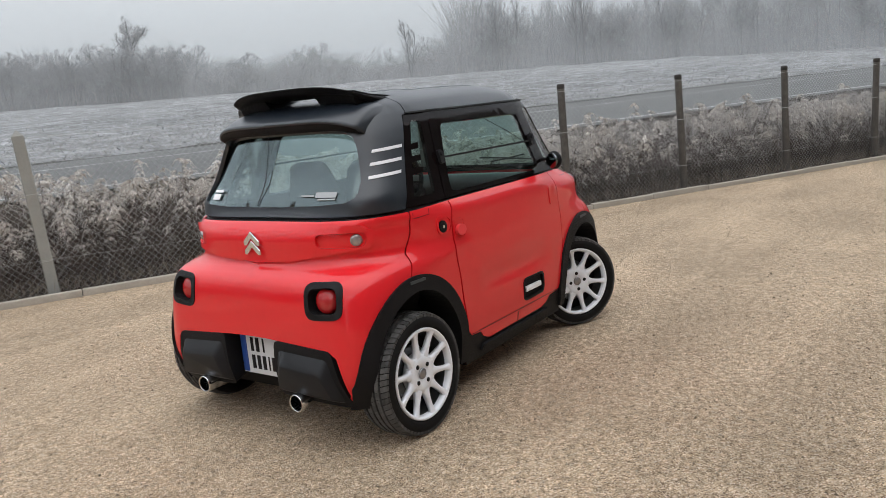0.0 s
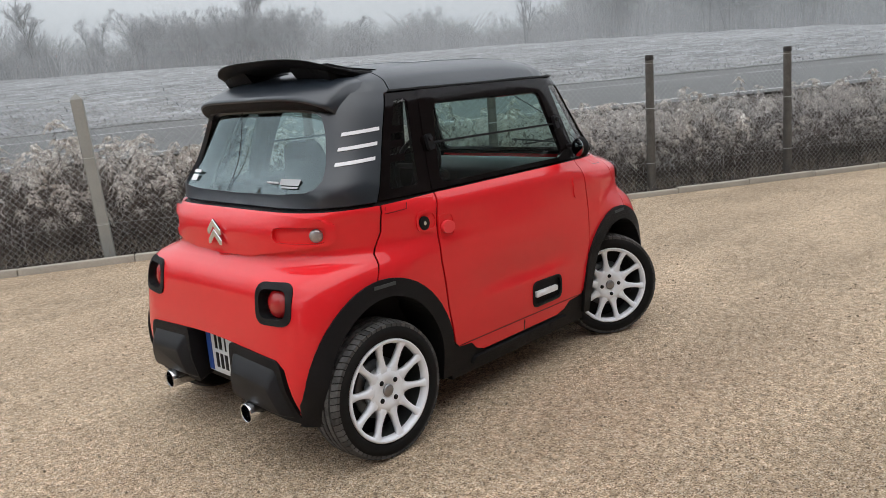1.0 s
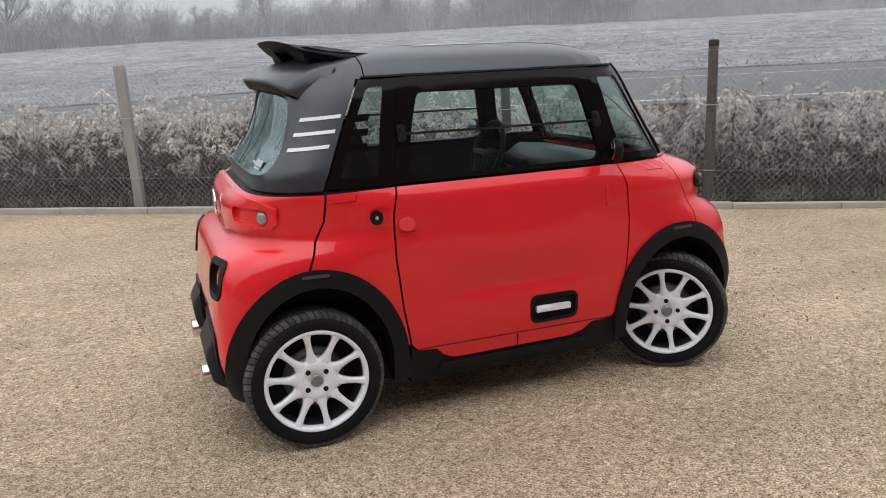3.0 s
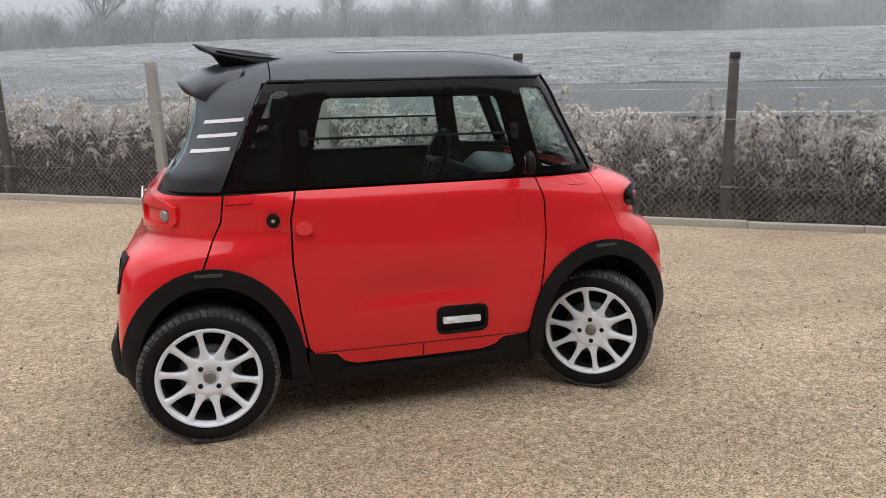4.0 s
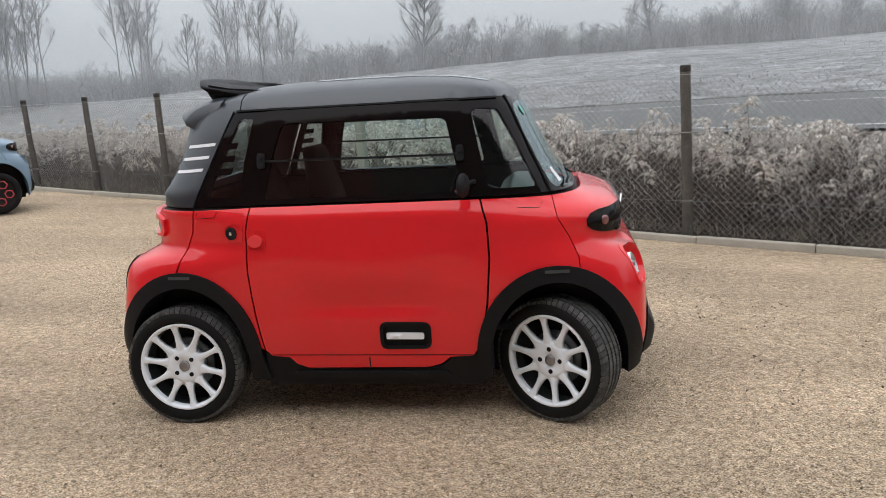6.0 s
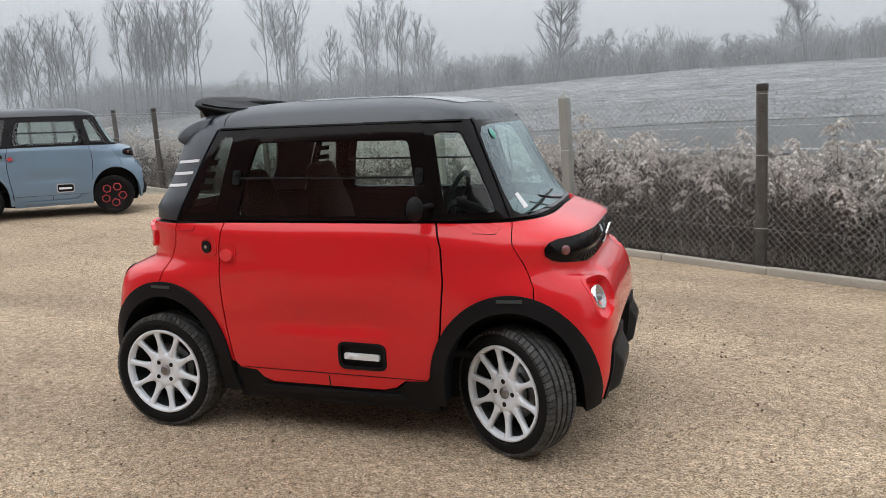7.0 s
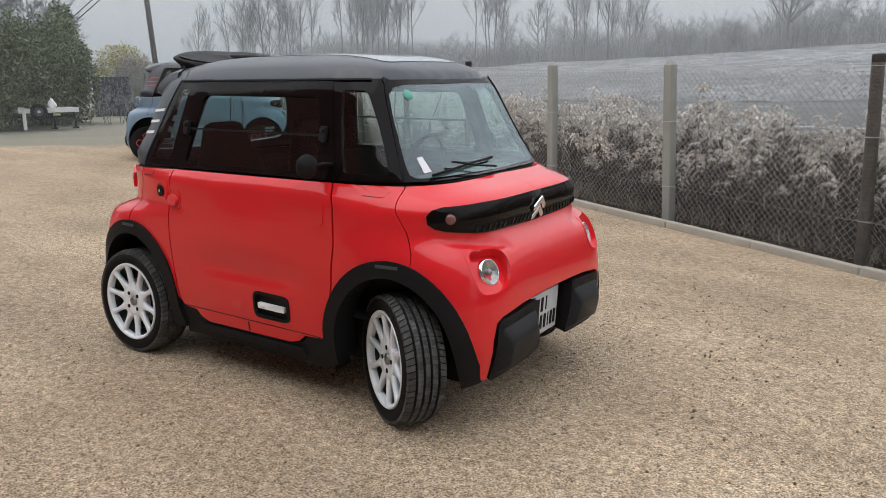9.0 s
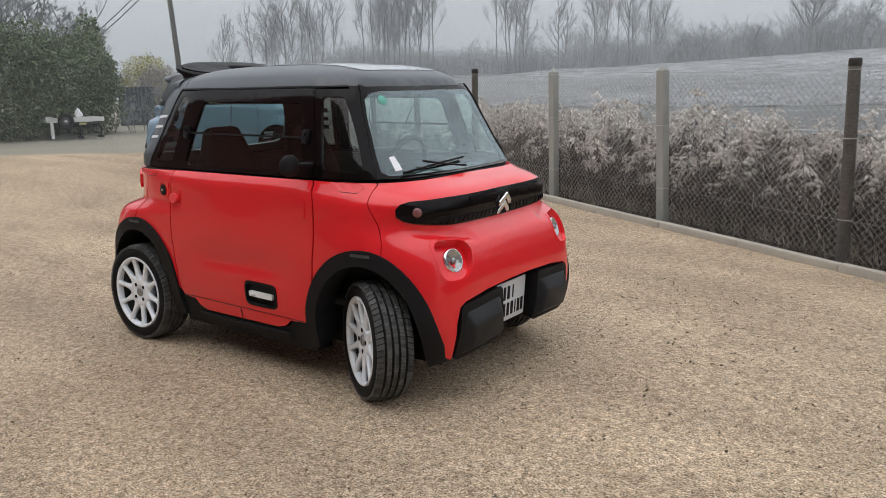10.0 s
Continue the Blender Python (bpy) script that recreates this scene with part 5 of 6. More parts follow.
def mesh_of(name, verts, tris, mats, index=None, smooth=False):
    """A mesh from arrays of points and triangles."""
    me = bpy.data.meshes.new(name)
    me.vertices.add(len(verts))
    me.vertices.foreach_set("co", np.asarray(verts, np.float32).ravel())
    me.loops.add(len(tris) * 3)
    me.loops.foreach_set("vertex_index", np.asarray(tris, np.int32).ravel())
    me.polygons.add(len(tris))
    me.polygons.foreach_set("loop_start", np.arange(0, len(tris) * 3, 3, dtype=np.int32))
    if index is not None:
        me.polygons.foreach_set("material_index", np.asarray(index, np.int32))
    if smooth:
        me.polygons.foreach_set("use_smooth", np.ones(len(tris), bool))
    for m in mats:
        me.materials.append(m)
    me.update(calc_edges=True)
    return me


def wires(paths, radius, sides=3):
    """Thin bars along many lines of equal length, as arrays. paths: count x points x 3."""
    p = np.asarray(paths, float)
    c, n, _ = p.shape
    d = np.gradient(p, axis=1)
    d /= np.linalg.norm(d, axis=2, keepdims=True) + 1e-9
    ref = np.where(np.abs(d[..., 2:3]) > 0.9, [1.0, 0, 0], [0, 0, 1.0])
    a = np.cross(d, ref)
    a /= np.linalg.norm(a, axis=2, keepdims=True) + 1e-9
    b = np.cross(d, a)
    rad = np.broadcast_to(np.asarray(radius, float), (c, n))[..., None]
    v = np.stack([p + rad * (a * math.cos(2 * math.pi * k / sides) + b * math.sin(2 * math.pi * k / sides)) for k in range(sides)], 2)
    i = np.arange(c * n * sides).reshape(c, n, sides)
    q = np.stack([i[:, :-1], np.roll(i, -1, 2)[:, :-1], np.roll(i, -1, 2)[:, 1:], i[:, 1:]], -1).reshape(-1, 4)
    return v.reshape(-1, 3), np.concatenate([q[:, [0, 1, 2]], q[:, [0, 2, 3]]])


def diamonds(s0, s1, h=1.50, pitch=0.066, radius=0.0027):
    """Woven wire: each wire zigzags between its neighbours and hooks into them."""
    n = int(h / (pitch / 2))
    k = np.arange(int((s1 - s0) / (pitch / 2)))
    j = np.arange(n)
    s = s0 + k[:, None] * (pitch / 2) + ((j[None, :] + k[:, None]) % 2) * (pitch / 2) * 1.04
    z = fz(s) + 0.03 + j[None, :] * pitch / 2
    bow = 0.012 * np.sin(s * 1.7) + 0.006 * np.sin(s * 5.1 + z * 3)
    u = bow * 0.6 + 0.065 + 0.002 * (k[:, None] % 2)
    return wires(np.stack([F0.x + FD.x * s + FN.x * u, F0.y + FD.y * s + FN.y * u, z], 2), radius)


v, t = diamonds(-19.0, 15.5)
fence = new("chain_link_fence", mesh_of("chain_link_fence", v, t, [M_WIRE]))
tagged(fence, "grey galvanised chain-link mesh strung between the posts", "fence", kind="stuff")
for z in (0.36, 1.0, 1.52):
    pts = [(*at_fence(s, -0.05), float(fz(s)) + z + 0.008 * math.sin(s * 2.2 + z)) for s in np.arange(-19.6, 16.9, 0.8)]
    w = part("tension_wire", tube(pts, 0.0022, 4), M_WIRE)
    tagged(w, "thin galvanised tension wire along the fence", "wire", group="fence wires")


# ---------------------------------------------------------------- frosted weeds behind the fence
rng = np.random.default_rng(7)
# stalk, leaf and briar browns are darkened for the deep shade between plants
M_STALK = material("shaded_dry_stalk", (0.060, 0.040, 0.029), 0.9, var=0.25, scale=4, island=0.6, second=(0.17, 0.14, 0.115))
M_PLUME = material("frosted_plume", (0.52, 0.43, 0.335), 0.9, var=0.2, scale=1.1, fine=6, island=0.7, second=(0.98, 0.965, 0.93))
M_LEAFB = material("shaded_withered_leaf", (0.050, 0.033, 0.024), 0.9, var=0.25, scale=0.9, fine=5, island=1.0, second=(0.24, 0.205, 0.18))
M_BRIAR = material("shaded_brown_briar", (0.026, 0.016, 0.012), 0.9, var=0.25, scale=0.8, island=1.0, second=(0.115, 0.088, 0.072))


def leaf_quads(base, along, length, width, rnd):
    """Narrow two-triangle blades from arrays of roots and directions."""
    side = np.cross(along, rnd.normal(size=along.shape))
    side /= np.linalg.norm(side, axis=1, keepdims=True) + 1e-9
    length, width = np.asarray(length)[:, None], np.asarray(width)[:, None]
    droop = np.zeros_like(along)
    droop[:, 2] = -0.25
    a = base
    b = base + (along + droop) * length * 0.45 + side * width
    c = base + (along + droop) * length
    d = base + (along + droop) * length * 0.45 - side * width
    v = np.stack([a, b, c, d], 1).reshape(-1, 3)
    i = np.arange(len(base))[:, None] * 4
    return v, np.concatenate([i + [0, 1, 2], i + [0, 2, 3]])


def weed(rnd, h, sprays, per, droop):
    """One dead weed: a bent stem, withered leaves and arching frosted plumes."""
    lean = rnd.normal(size=2) * 0.12
    t = np.linspace(0, 1, 6)
    stem = np.stack([lean[0] * h * t**1.6, lean[1] * h * t**1.6, h * t], 1)
    v, f = wires(stem[None], np.linspace(0.0045, 0.002, 6)[None])
    vs, fs, mi = [v], [f], [np.zeros(len(f), int)]
    off = len(v)
    m = 22
    tt = rnd.uniform(0.15, 0.9, m)
    root = np.stack([np.interp(tt, t, stem[:, k]) for k in range(3)], 1)
    an = rnd.uniform(0, 2 * math.pi, m)
    al = np.stack([np.cos(an), np.sin(an), rnd.uniform(-1.2, 0.1, m)], 1)
    v, f = leaf_quads(root, al, rnd.uniform(0.035, 0.08, m), rnd.uniform(0.004, 0.010, m), rnd)
    vs.append(v), fs.append(f + off), mi.append(np.ones(len(f), int))
    off += len(v)
    for _ in range(sprays):
        x = rnd.uniform(0.78, 1.0)
        r0 = np.array([np.interp(x, t, stem[:, k]) for k in range(3)])
        an = rnd.uniform(0, 2 * math.pi)
        ln = rnd.uniform(0.07, 0.19)
        q = np.repeat(np.linspace(0.08, 1, per // 2), 2)
        pts = r0 + np.stack([np.cos(an) * ln * q, np.sin(an) * ln * q, ln * (0.9 * q - droop * q * q)], 1)
        pts = pts + rnd.normal(size=pts.shape) * 0.004
        sgn = np.tile([1.0, -1.0], per // 2)[: len(q)]
        al = np.stack([np.cos(an) * 0.7 - np.sin(an) * sgn * 0.5, np.sin(an) * 0.7 + np.cos(an) * sgn * 0.5, rnd.uniform(-0.8, 0.1, len(q))], 1)
        taper = 1.1 - 0.6 * q
        v, f = leaf_quads(pts, al, rnd.uniform(0.028, 0.056, len(q)) * taper, rnd.uniform(0.0055, 0.0110, len(q)) * taper, rnd)
        vs.append(v), fs.append(f + off), mi.append(np.full(len(f), 2))
        off += len(v)
    return np.concatenate(vs), np.concatenate(fs), np.concatenate(mi)


def scattered(kinds, spots):
    """Joins turned and scaled copies of the kinds. spots: rows of kind, x, y, z, turn, size."""
    vs, fs, ms, off = [], [], [], 0
    for k, x, y, z, a, sc in spots:
        v, f, m = kinds[int(k)]
        c, s = math.cos(a) * sc, math.sin(a) * sc
        w = np.stack([v[:, 0] * c - v[:, 1] * s + x, v[:, 0] * s + v[:, 1] * c + y, v[:, 2] * sc + z], 1)
        vs.append(w), fs.append(f + off), ms.append(m)
        off += len(v)
    return np.concatenate(vs), np.concatenate(fs), np.concatenate(ms)


WEED_H = (1.0, 1.1, 0.9, 1.05, 0.85, 1.15, 1.4, 1.3)
weeds = [weed(rng, h, n, 34, d) for h, n, d in zip(WEED_H, (9, 10, 8, 11, 9, 8, 10, 11), (1.5, 1.7, 1.3, 1.6, 1.8, 1.4, 1.5, 1.4))]
spots = []


def weed_top(s, u):
    """How high the weeds reach at s along and u beyond the fence."""
    lift = 0.14 / (1 + math.exp((s - 1.5) * 1.2)) - 0.10 / (1 + math.exp((6.0 - s) * 1.5))
    return 0.93 + lift - 0.085 * u + 0.16 * noise.noise((s * 0.9, u * 0.9, 4)) + 0.08 * noise.noise((s * 2.6, u * 2.6, 9))


for _ in range(2900):
    s, u = rng.uniform(-17, 15), 0.10 + 3.9 * rng.uniform(0, 1) ** 1.5
    if rng.uniform() < (0.72 if -9 < s < 9 else 0.42) + 0.5 * noise.noise((s * 0.8, u * 0.8, 11)):
        x, y = at_fence(s, u)
        k = int(rng.integers(0, 6))
        h = (weed_top(s, u) + rng.normal() * 0.07 - height(s, u)) * (rng.uniform(0.42, 1.0) if u < 0.7 else 1.0)
        if h > 0.18:
            spots.append((k, x, y, height(s, u) - 0.02, rng.uniform(0, 6.28), h / WEED_H[k]))
for _ in range(80):
    s, u = rng.uniform(-15, 14), rng.uniform(0.3, 2.2)
    x, y = at_fence(s, u)
    k = 6 + int(rng.integers(0, 2))
    spots.append((k, x, y, height(s, u) - 0.02, rng.uniform(0, 6.28), (weed_top(s, u) + rng.uniform(0.12, 0.34) - height(s, u)) / WEED_H[k]))
v, f, m = scattered(weeds, spots)
tagged(new("dead_weeds", mesh_of("dead_weeds", v, f, [M_STALK, M_LEAFB, M_PLUME], m)), "dense frost-covered dead weeds behind the fence", "weeds", kind="stuff")

# tangled brown briars low down among the weeds
M_RIME = material("rime_coated_twig", (0.42, 0.40, 0.39), 0.9, var=0.2, scale=1.0, island=0.8, second=(0.79, 0.765, 0.75))
n_b = 6500
s, u = rng.uniform(-17, 15, n_b), 0.05 + 2.8 * rng.uniform(0, 1, n_b) ** 1.4
z0 = np.array([height(a, b) for a, b in zip(s, u)])
an = rng.uniform(0, 2 * math.pi, n_b)
ln, hh = rng.uniform(0.2, 0.7, n_b), rng.uniform(0.25, 0.85, n_b) * np.clip(1.1 - 0.28 * u, 0.15, 1)
q = np.linspace(0, 1, 5)
px = (F0.x + FD.x * s + FN.x * u)[:, None] + np.cos(an)[:, None] * ln[:, None] * q * 0.7
py = (F0.y + FD.y * s + FN.y * u)[:, None] + np.sin(an)[:, None] * ln[:, None] * q * 0.7
keep = ((px - F0.x) * FN.x + (py - F0.y) * FN.y).min(1) > -0.03
pz = z0[:, None] + hh[:, None] * (1.9 * q - 1.2 * q * q)
v, f = wires(np.stack([px, py, pz], 2)[keep], np.linspace(0.004, 0.0018, 5)[None])
nl = 60000
s, u = rng.uniform(-17, 15, nl), 0.05 + 2.9 * rng.uniform(0, 1, nl) ** 1.3
hz = rng.uniform(0, 1, nl) ** 0.9 * (0.66 + 0.25 * np.array([noise.noise((a * 0.7, b * 0.7, 21)) for a, b in zip(s, u)]))
root = np.stack([F0.x + FD.x * s + FN.x * u, F0.y + FD.y * s + FN.y * u, hz * np.clip(1.15 - 0.28 * u, 0.1, 1) + np.array([height(a, b) for a, b in zip(s, u)])], 1)
al = rng.normal(size=(nl, 3))
al /= np.linalg.norm(al, axis=1, keepdims=True)
v2, f2 = leaf_quads(root, al, rng.uniform(0.03, 0.07, nl), rng.uniform(0.004, 0.011, nl), rng)
k_r = 11000
s, u = np.concatenate([rng.uniform(-17, 15, k_r // 2), rng.uniform(3.2, 14.5, k_r - k_r // 2)]), 0.06 + 1.4 * rng.uniform(0, 1, k_r) ** 1.3
z1 = rng.uniform(0.05, 0.8, k_r)
an = rng.uniform(0, 2 * math.pi, k_r)
ln = rng.uniform(0.08, 0.26, k_r)
q5 = np.linspace(0, 1, 5)
wob = rng.normal(size=(k_r, 5, 3)) * 0.012
line = np.stack([(F0.x + FD.x * s + FN.x * u)[:, None] + np.cos(an)[:, None] * ln[:, None] * q5 * 0.6, (F0.y + FD.y * s + FN.y * u)[:, None] + np.sin(an)[:, None] * ln[:, None] * q5 * 0.6, z1[:, None] + ln[:, None] * (1.1 * q5 - 0.5 * q5 * q5)], 2) + wob
ok = ((line[..., 0] - F0.x) * FN.x + (line[..., 1] - F0.y) * FN.y).min(1) > 0.0
v3, f3 = wires(line[ok], np.linspace(0.0026, 0.0014, 5)[None])
tagged(new("pale_twigs", mesh_of("pale_twigs", v3, f3, [M_RIME])), "fine twigs coated white with rime", "twigs", kind="stuff")
tagged(new("briars", mesh_of("briars", np.concatenate([v, v2]), np.concatenate([f, f2 + len(v)]), [M_BRIAR])), "tangled brown briar stems and withered leaves, darkened for shade", "briars", kind="stuff")

# pale dry grass at the foot of the fence and on the field
M_GRASS = material("frosted_grass", (0.24, 0.19, 0.13), 0.95, var=0.2, scale=2, island=0.9, second=(0.62, 0.55, 0.46))
ng = 16000
s, u = rng.uniform(-17, 15, ng), rng.uniform(-0.10, 0.5, ng) + (rng.uniform(0, 1, ng) < 0.4) * rng.uniform(0, 3.9, ng)
root = np.stack([F0.x + FD.x * s + FN.x * u, F0.y + FD.y * s + FN.y * u, np.array([height(a, b) for a, b in zip(s, u)])], 1)
al = rng.normal(size=(ng, 3)) * 0.35
al[:, 2] = 1.0
v, f = leaf_quads(root, al, rng.uniform(0.08, 0.30, ng), rng.uniform(0.0011, 0.0024, ng), rng)
tagged(new("dry_grass", mesh_of("dry_grass", v, f, [M_GRASS])), "pale dry frosted grass along the fence foot", "grass", kind="stuff")
M_TUFT = material("field_grass", (0.29, 0.296, 0.298), 0.95, var=0.10, scale=0.3, island=0.7, second=(0.58, 0.60, 0.62))
ng = 15000
u = U2 + 0.6 + 40 * rng.uniform(0, 1, ng) ** 1.6
s = rng.uniform(-70, 70, ng)
root = np.stack([F0.x + FD.x * s + FN.x * u, F0.y + FD.y * s + FN.y * u, np.array([height(a, b) for a, b in zip(s, u)]) - 0.02], 1)
al = rng.normal(size=(ng, 3)) * 0.5
al[:, 2] = 1.0
v, f = leaf_quads(root, al, rng.uniform(0.08, 0.20, ng), rng.uniform(0.01, 0.03, ng), rng)
tagged(new("field_grass", mesh_of("field_grass", v, f, [M_TUFT])), "frost-white tufts of grass on the field", "grass", kind="stuff")

# loose stones on the gravel
M_STONE = material("loose_stone", (0.26, 0.19, 0.118), 0.9, var=0.25, scale=20, island=1.0, second=(0.57, 0.475, 0.355))
ico = bmesh.new()
for p in ((1, 0, 0), (-0.4, 0.9, 0), (-0.5, -0.85, 0.1), (0.1, 0.1, 0.9), (0, 0, -0.7), (0.5, 0.75, 0.2)):
    ico.verts.new(p)
bmesh.ops.convex_hull(ico, input=ico.verts[:])
bmesh.ops.triangulate(ico, faces=ico.faces[:])
ico.verts.index_update()
iv, it = np.array([p.co for p in ico.verts]), np.array([[q.index for q in fc.verts] for fc in ico.faces])
ico.free()
ns = 50000
px, py = rng.uniform(-5.5, 6.5, ns), rng.uniform(-4.2, 4.5, ns)
inside_yard = (px - F0.x) * FN.x + (py - F0.y) * FN.y < -0.3
px, py = px[inside_yard], py[inside_yard]
ns = len(px)
r = 0.0024 + 0.0062 * rng.uniform(0, 1, ns) ** 3.5
v = iv[None] * (r[:, None] * rng.uniform(0.6, 1.3, (ns, 3)))[:, None, :] * rng.uniform(0.8, 1.2, (ns, len(iv), 1))
lie = np.array([yard((a - F0.x) * FD.x + (b - F0.y) * FD.y, (a - F0.x) * FN.x + (b - F0.y) * FN.y) for a, b in zip(px, py)])
v = v + np.stack([px, py, lie + r * 0.35], 1)[:, None]
f = (it[None] + (np.arange(ns) * len(iv))[:, None, None]).reshape(-1, 3)
tagged(new("gravel_stones", mesh_of("gravel_stones", v.reshape(-1, 3), f, [M_STONE])), "loose beige stones scattered on the yard", "gravel", kind="stuff")


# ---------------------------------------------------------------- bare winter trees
# rimed bark and twigs, paled further: distance haze put into their colour
M_BARK = material("hazed_frosted_bark", (0.16, 0.165, 0.165), 0.95, var=0.2, scale=1.0, second=(0.24, 0.25, 0.255))
M_TWIG = material("pale_twigs", (0.25, 0.262, 0.27), 0.95, var=0.15, scale=0.6, second=(0.36, 0.375, 0.385))


def bare_tree(rnd, h, stems, spread, forks, droop=0.0, trunk=0.09, clump=0.2, lean=(0.02, 0.12), reach=(0.30, 0.52)):
    """Limbs and twigs as arrays: lines grow upwards and fork."""
    thick, thin = [], []

    def grow(p, d, ln, r, level):
        pts = [p]
        for _ in range(4):
            d = d + rnd.normal(size=3) * (0.05 + 0.05 * level)
            d[2] += 0.05 - droop * level
            d = d / np.linalg.norm(d)
            pts.append(pts[-1] + d * ln / 4)
        (thick if level < 2 else thin).append((np.array(pts if level < 2 else pts[::2]), r))
        if level >= 3:
            return
        for _ in range(forks[level]):
            t = rnd.uniform(0.25 if level == 0 else 0.2, 1.0) ** (0.85 if level == 0 else 0.7)
            i = min(3, int(t * 4))
            q = pts[i] + (pts[i + 1] - pts[i]) * (t * 4 - i)
            side = rnd.normal(size=3)
            side -= d * side.dot(d)
            side /= np.linalg.norm(side)
            nd = d * (1 - spread) + side * spread
            nd[2] += 0.15
            grow(q, nd / np.linalg.norm(nd), ln * rnd.uniform(*reach) * (1.2 - 0.65 * t), r * 0.45, level + 1)

    for k in range(stems):
        a = 2 * math.pi * k / max(1, stems) + rnd.uniform(0, 1)
        b = 0.05 if stems == 1 else rnd.uniform(*lean)
        d = np.array([math.cos(a) * b, math.sin(a) * b, 1.0])
        grow(np.array([math.cos(a), math.sin(a), 0.0]) * (0.0 if stems == 1 else clump * rnd.uniform(0.4, 1.2)) - [0, 0, 0.4], d / np.linalg.norm(d), h * rnd.uniform(0.60, 0.88), trunk * rnd.uniform(0.7, 1.0), 0)
    out = []
    for rows, sides, n in ((thick, 5, 5), (thin, 3, 3)):
        p = np.stack([a for a, _ in rows])
        rad = np.stack([np.linspace(1.0, 0.40, n) * r for _, r in rows])
        out.append(wires(p, np.maximum(rad, 0.0065), sides))
    return out


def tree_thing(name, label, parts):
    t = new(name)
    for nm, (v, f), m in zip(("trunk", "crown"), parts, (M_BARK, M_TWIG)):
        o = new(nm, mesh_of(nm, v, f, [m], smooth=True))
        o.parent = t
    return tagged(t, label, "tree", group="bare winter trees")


rnd = np.random.default_rng(3)
TREES = [
    ("bare_tree", "clump of tall upright bare stems grey with rime and painted haze", bare_tree(rnd, 9.0, 5, 0.40, (17, 8, 6), trunk=0.07, clump=1.0, lean=(0.0, 0.14), reach=(0.26, 0.46)), 9.0),
    ("bare_tree", "tall slender bare tree grey with rime and painted haze", bare_tree(rnd, 8.5, 2, 0.44, (20, 9, 6), trunk=0.085, clump=0.25, lean=(0.02, 0.12), reach=(0.26, 0.46)), 8.5),
    ("bare_tree", "broad bare tree with a stout trunk, rime and painted haze", bare_tree(rnd, 8.0, 1, 0.52, (24, 11, 8), trunk=0.13, reach=(0.34, 0.54)), 8.0),
    ("bare_tree", "rounded twiggy bare tree grey with rime and painted haze", bare_tree(rnd, 6.5, 4, 0.56, (14, 10, 8), 0.01, trunk=0.06, clump=0.5, lean=(0.06, 0.30), reach=(0.32, 0.52)), 6.5),
    ("bare_shrub", "rounded bare shrub grey with rime and painted haze", bare_tree(rnd, 4.5, 7, 0.54, (9, 7, 6), 0.02, trunk=0.04, clump=0.5, lean=(0.1, 0.4)), 4.5),
]
SOURCES = [tree_thing(n, l, p) for n, l, p, _ in TREES]
for o, (_, _, _, h) in zip(SOURCES, TREES):
    o["h"] = h


def su(x, y):
    p = Vector((x, y)) - F0
    return p.dot(FD), p.dot(FN)


used = [False] * 5


def plant(kind, x, y, h):
    src = SOURCES[kind]
    m = pose(x, y, height(*su(x, y)) - 0.15, 0, 0, random.uniform(0, 360))
    o = src if not used[kind] else copy_thing(src, m)
    used[kind] = True
    o.matrix_basis = m
    k = h / TREES[kind][3]
    o.scale = (k * random.uniform(0.9, 1.15), k * random.uniform(0.9, 1.15), k)


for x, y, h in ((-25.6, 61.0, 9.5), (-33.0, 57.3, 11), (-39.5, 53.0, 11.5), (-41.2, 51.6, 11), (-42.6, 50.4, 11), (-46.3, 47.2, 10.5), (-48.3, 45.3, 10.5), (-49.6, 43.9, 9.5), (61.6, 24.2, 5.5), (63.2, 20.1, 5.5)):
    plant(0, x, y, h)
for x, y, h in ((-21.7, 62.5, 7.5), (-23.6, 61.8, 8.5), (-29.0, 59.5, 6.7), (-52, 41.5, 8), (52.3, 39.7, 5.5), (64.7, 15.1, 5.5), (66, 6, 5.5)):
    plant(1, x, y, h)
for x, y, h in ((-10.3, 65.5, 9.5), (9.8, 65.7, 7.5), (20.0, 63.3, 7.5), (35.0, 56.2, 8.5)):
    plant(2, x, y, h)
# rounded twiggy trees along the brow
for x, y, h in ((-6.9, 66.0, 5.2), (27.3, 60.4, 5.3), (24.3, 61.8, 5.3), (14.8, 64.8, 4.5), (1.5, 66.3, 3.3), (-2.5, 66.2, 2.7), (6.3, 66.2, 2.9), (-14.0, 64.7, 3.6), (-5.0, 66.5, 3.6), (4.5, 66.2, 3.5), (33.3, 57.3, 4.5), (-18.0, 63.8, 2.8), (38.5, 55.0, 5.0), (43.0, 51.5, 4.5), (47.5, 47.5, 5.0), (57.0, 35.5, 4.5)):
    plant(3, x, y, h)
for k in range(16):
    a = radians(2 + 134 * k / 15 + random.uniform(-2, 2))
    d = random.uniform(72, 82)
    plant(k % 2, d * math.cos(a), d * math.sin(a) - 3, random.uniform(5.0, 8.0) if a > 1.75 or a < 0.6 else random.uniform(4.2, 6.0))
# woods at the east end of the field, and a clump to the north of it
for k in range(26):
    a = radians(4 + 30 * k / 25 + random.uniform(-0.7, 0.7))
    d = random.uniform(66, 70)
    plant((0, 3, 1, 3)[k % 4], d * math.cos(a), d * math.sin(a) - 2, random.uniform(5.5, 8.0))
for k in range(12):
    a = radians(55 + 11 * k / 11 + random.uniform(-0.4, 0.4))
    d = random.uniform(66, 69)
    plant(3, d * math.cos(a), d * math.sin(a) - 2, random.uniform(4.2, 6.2))
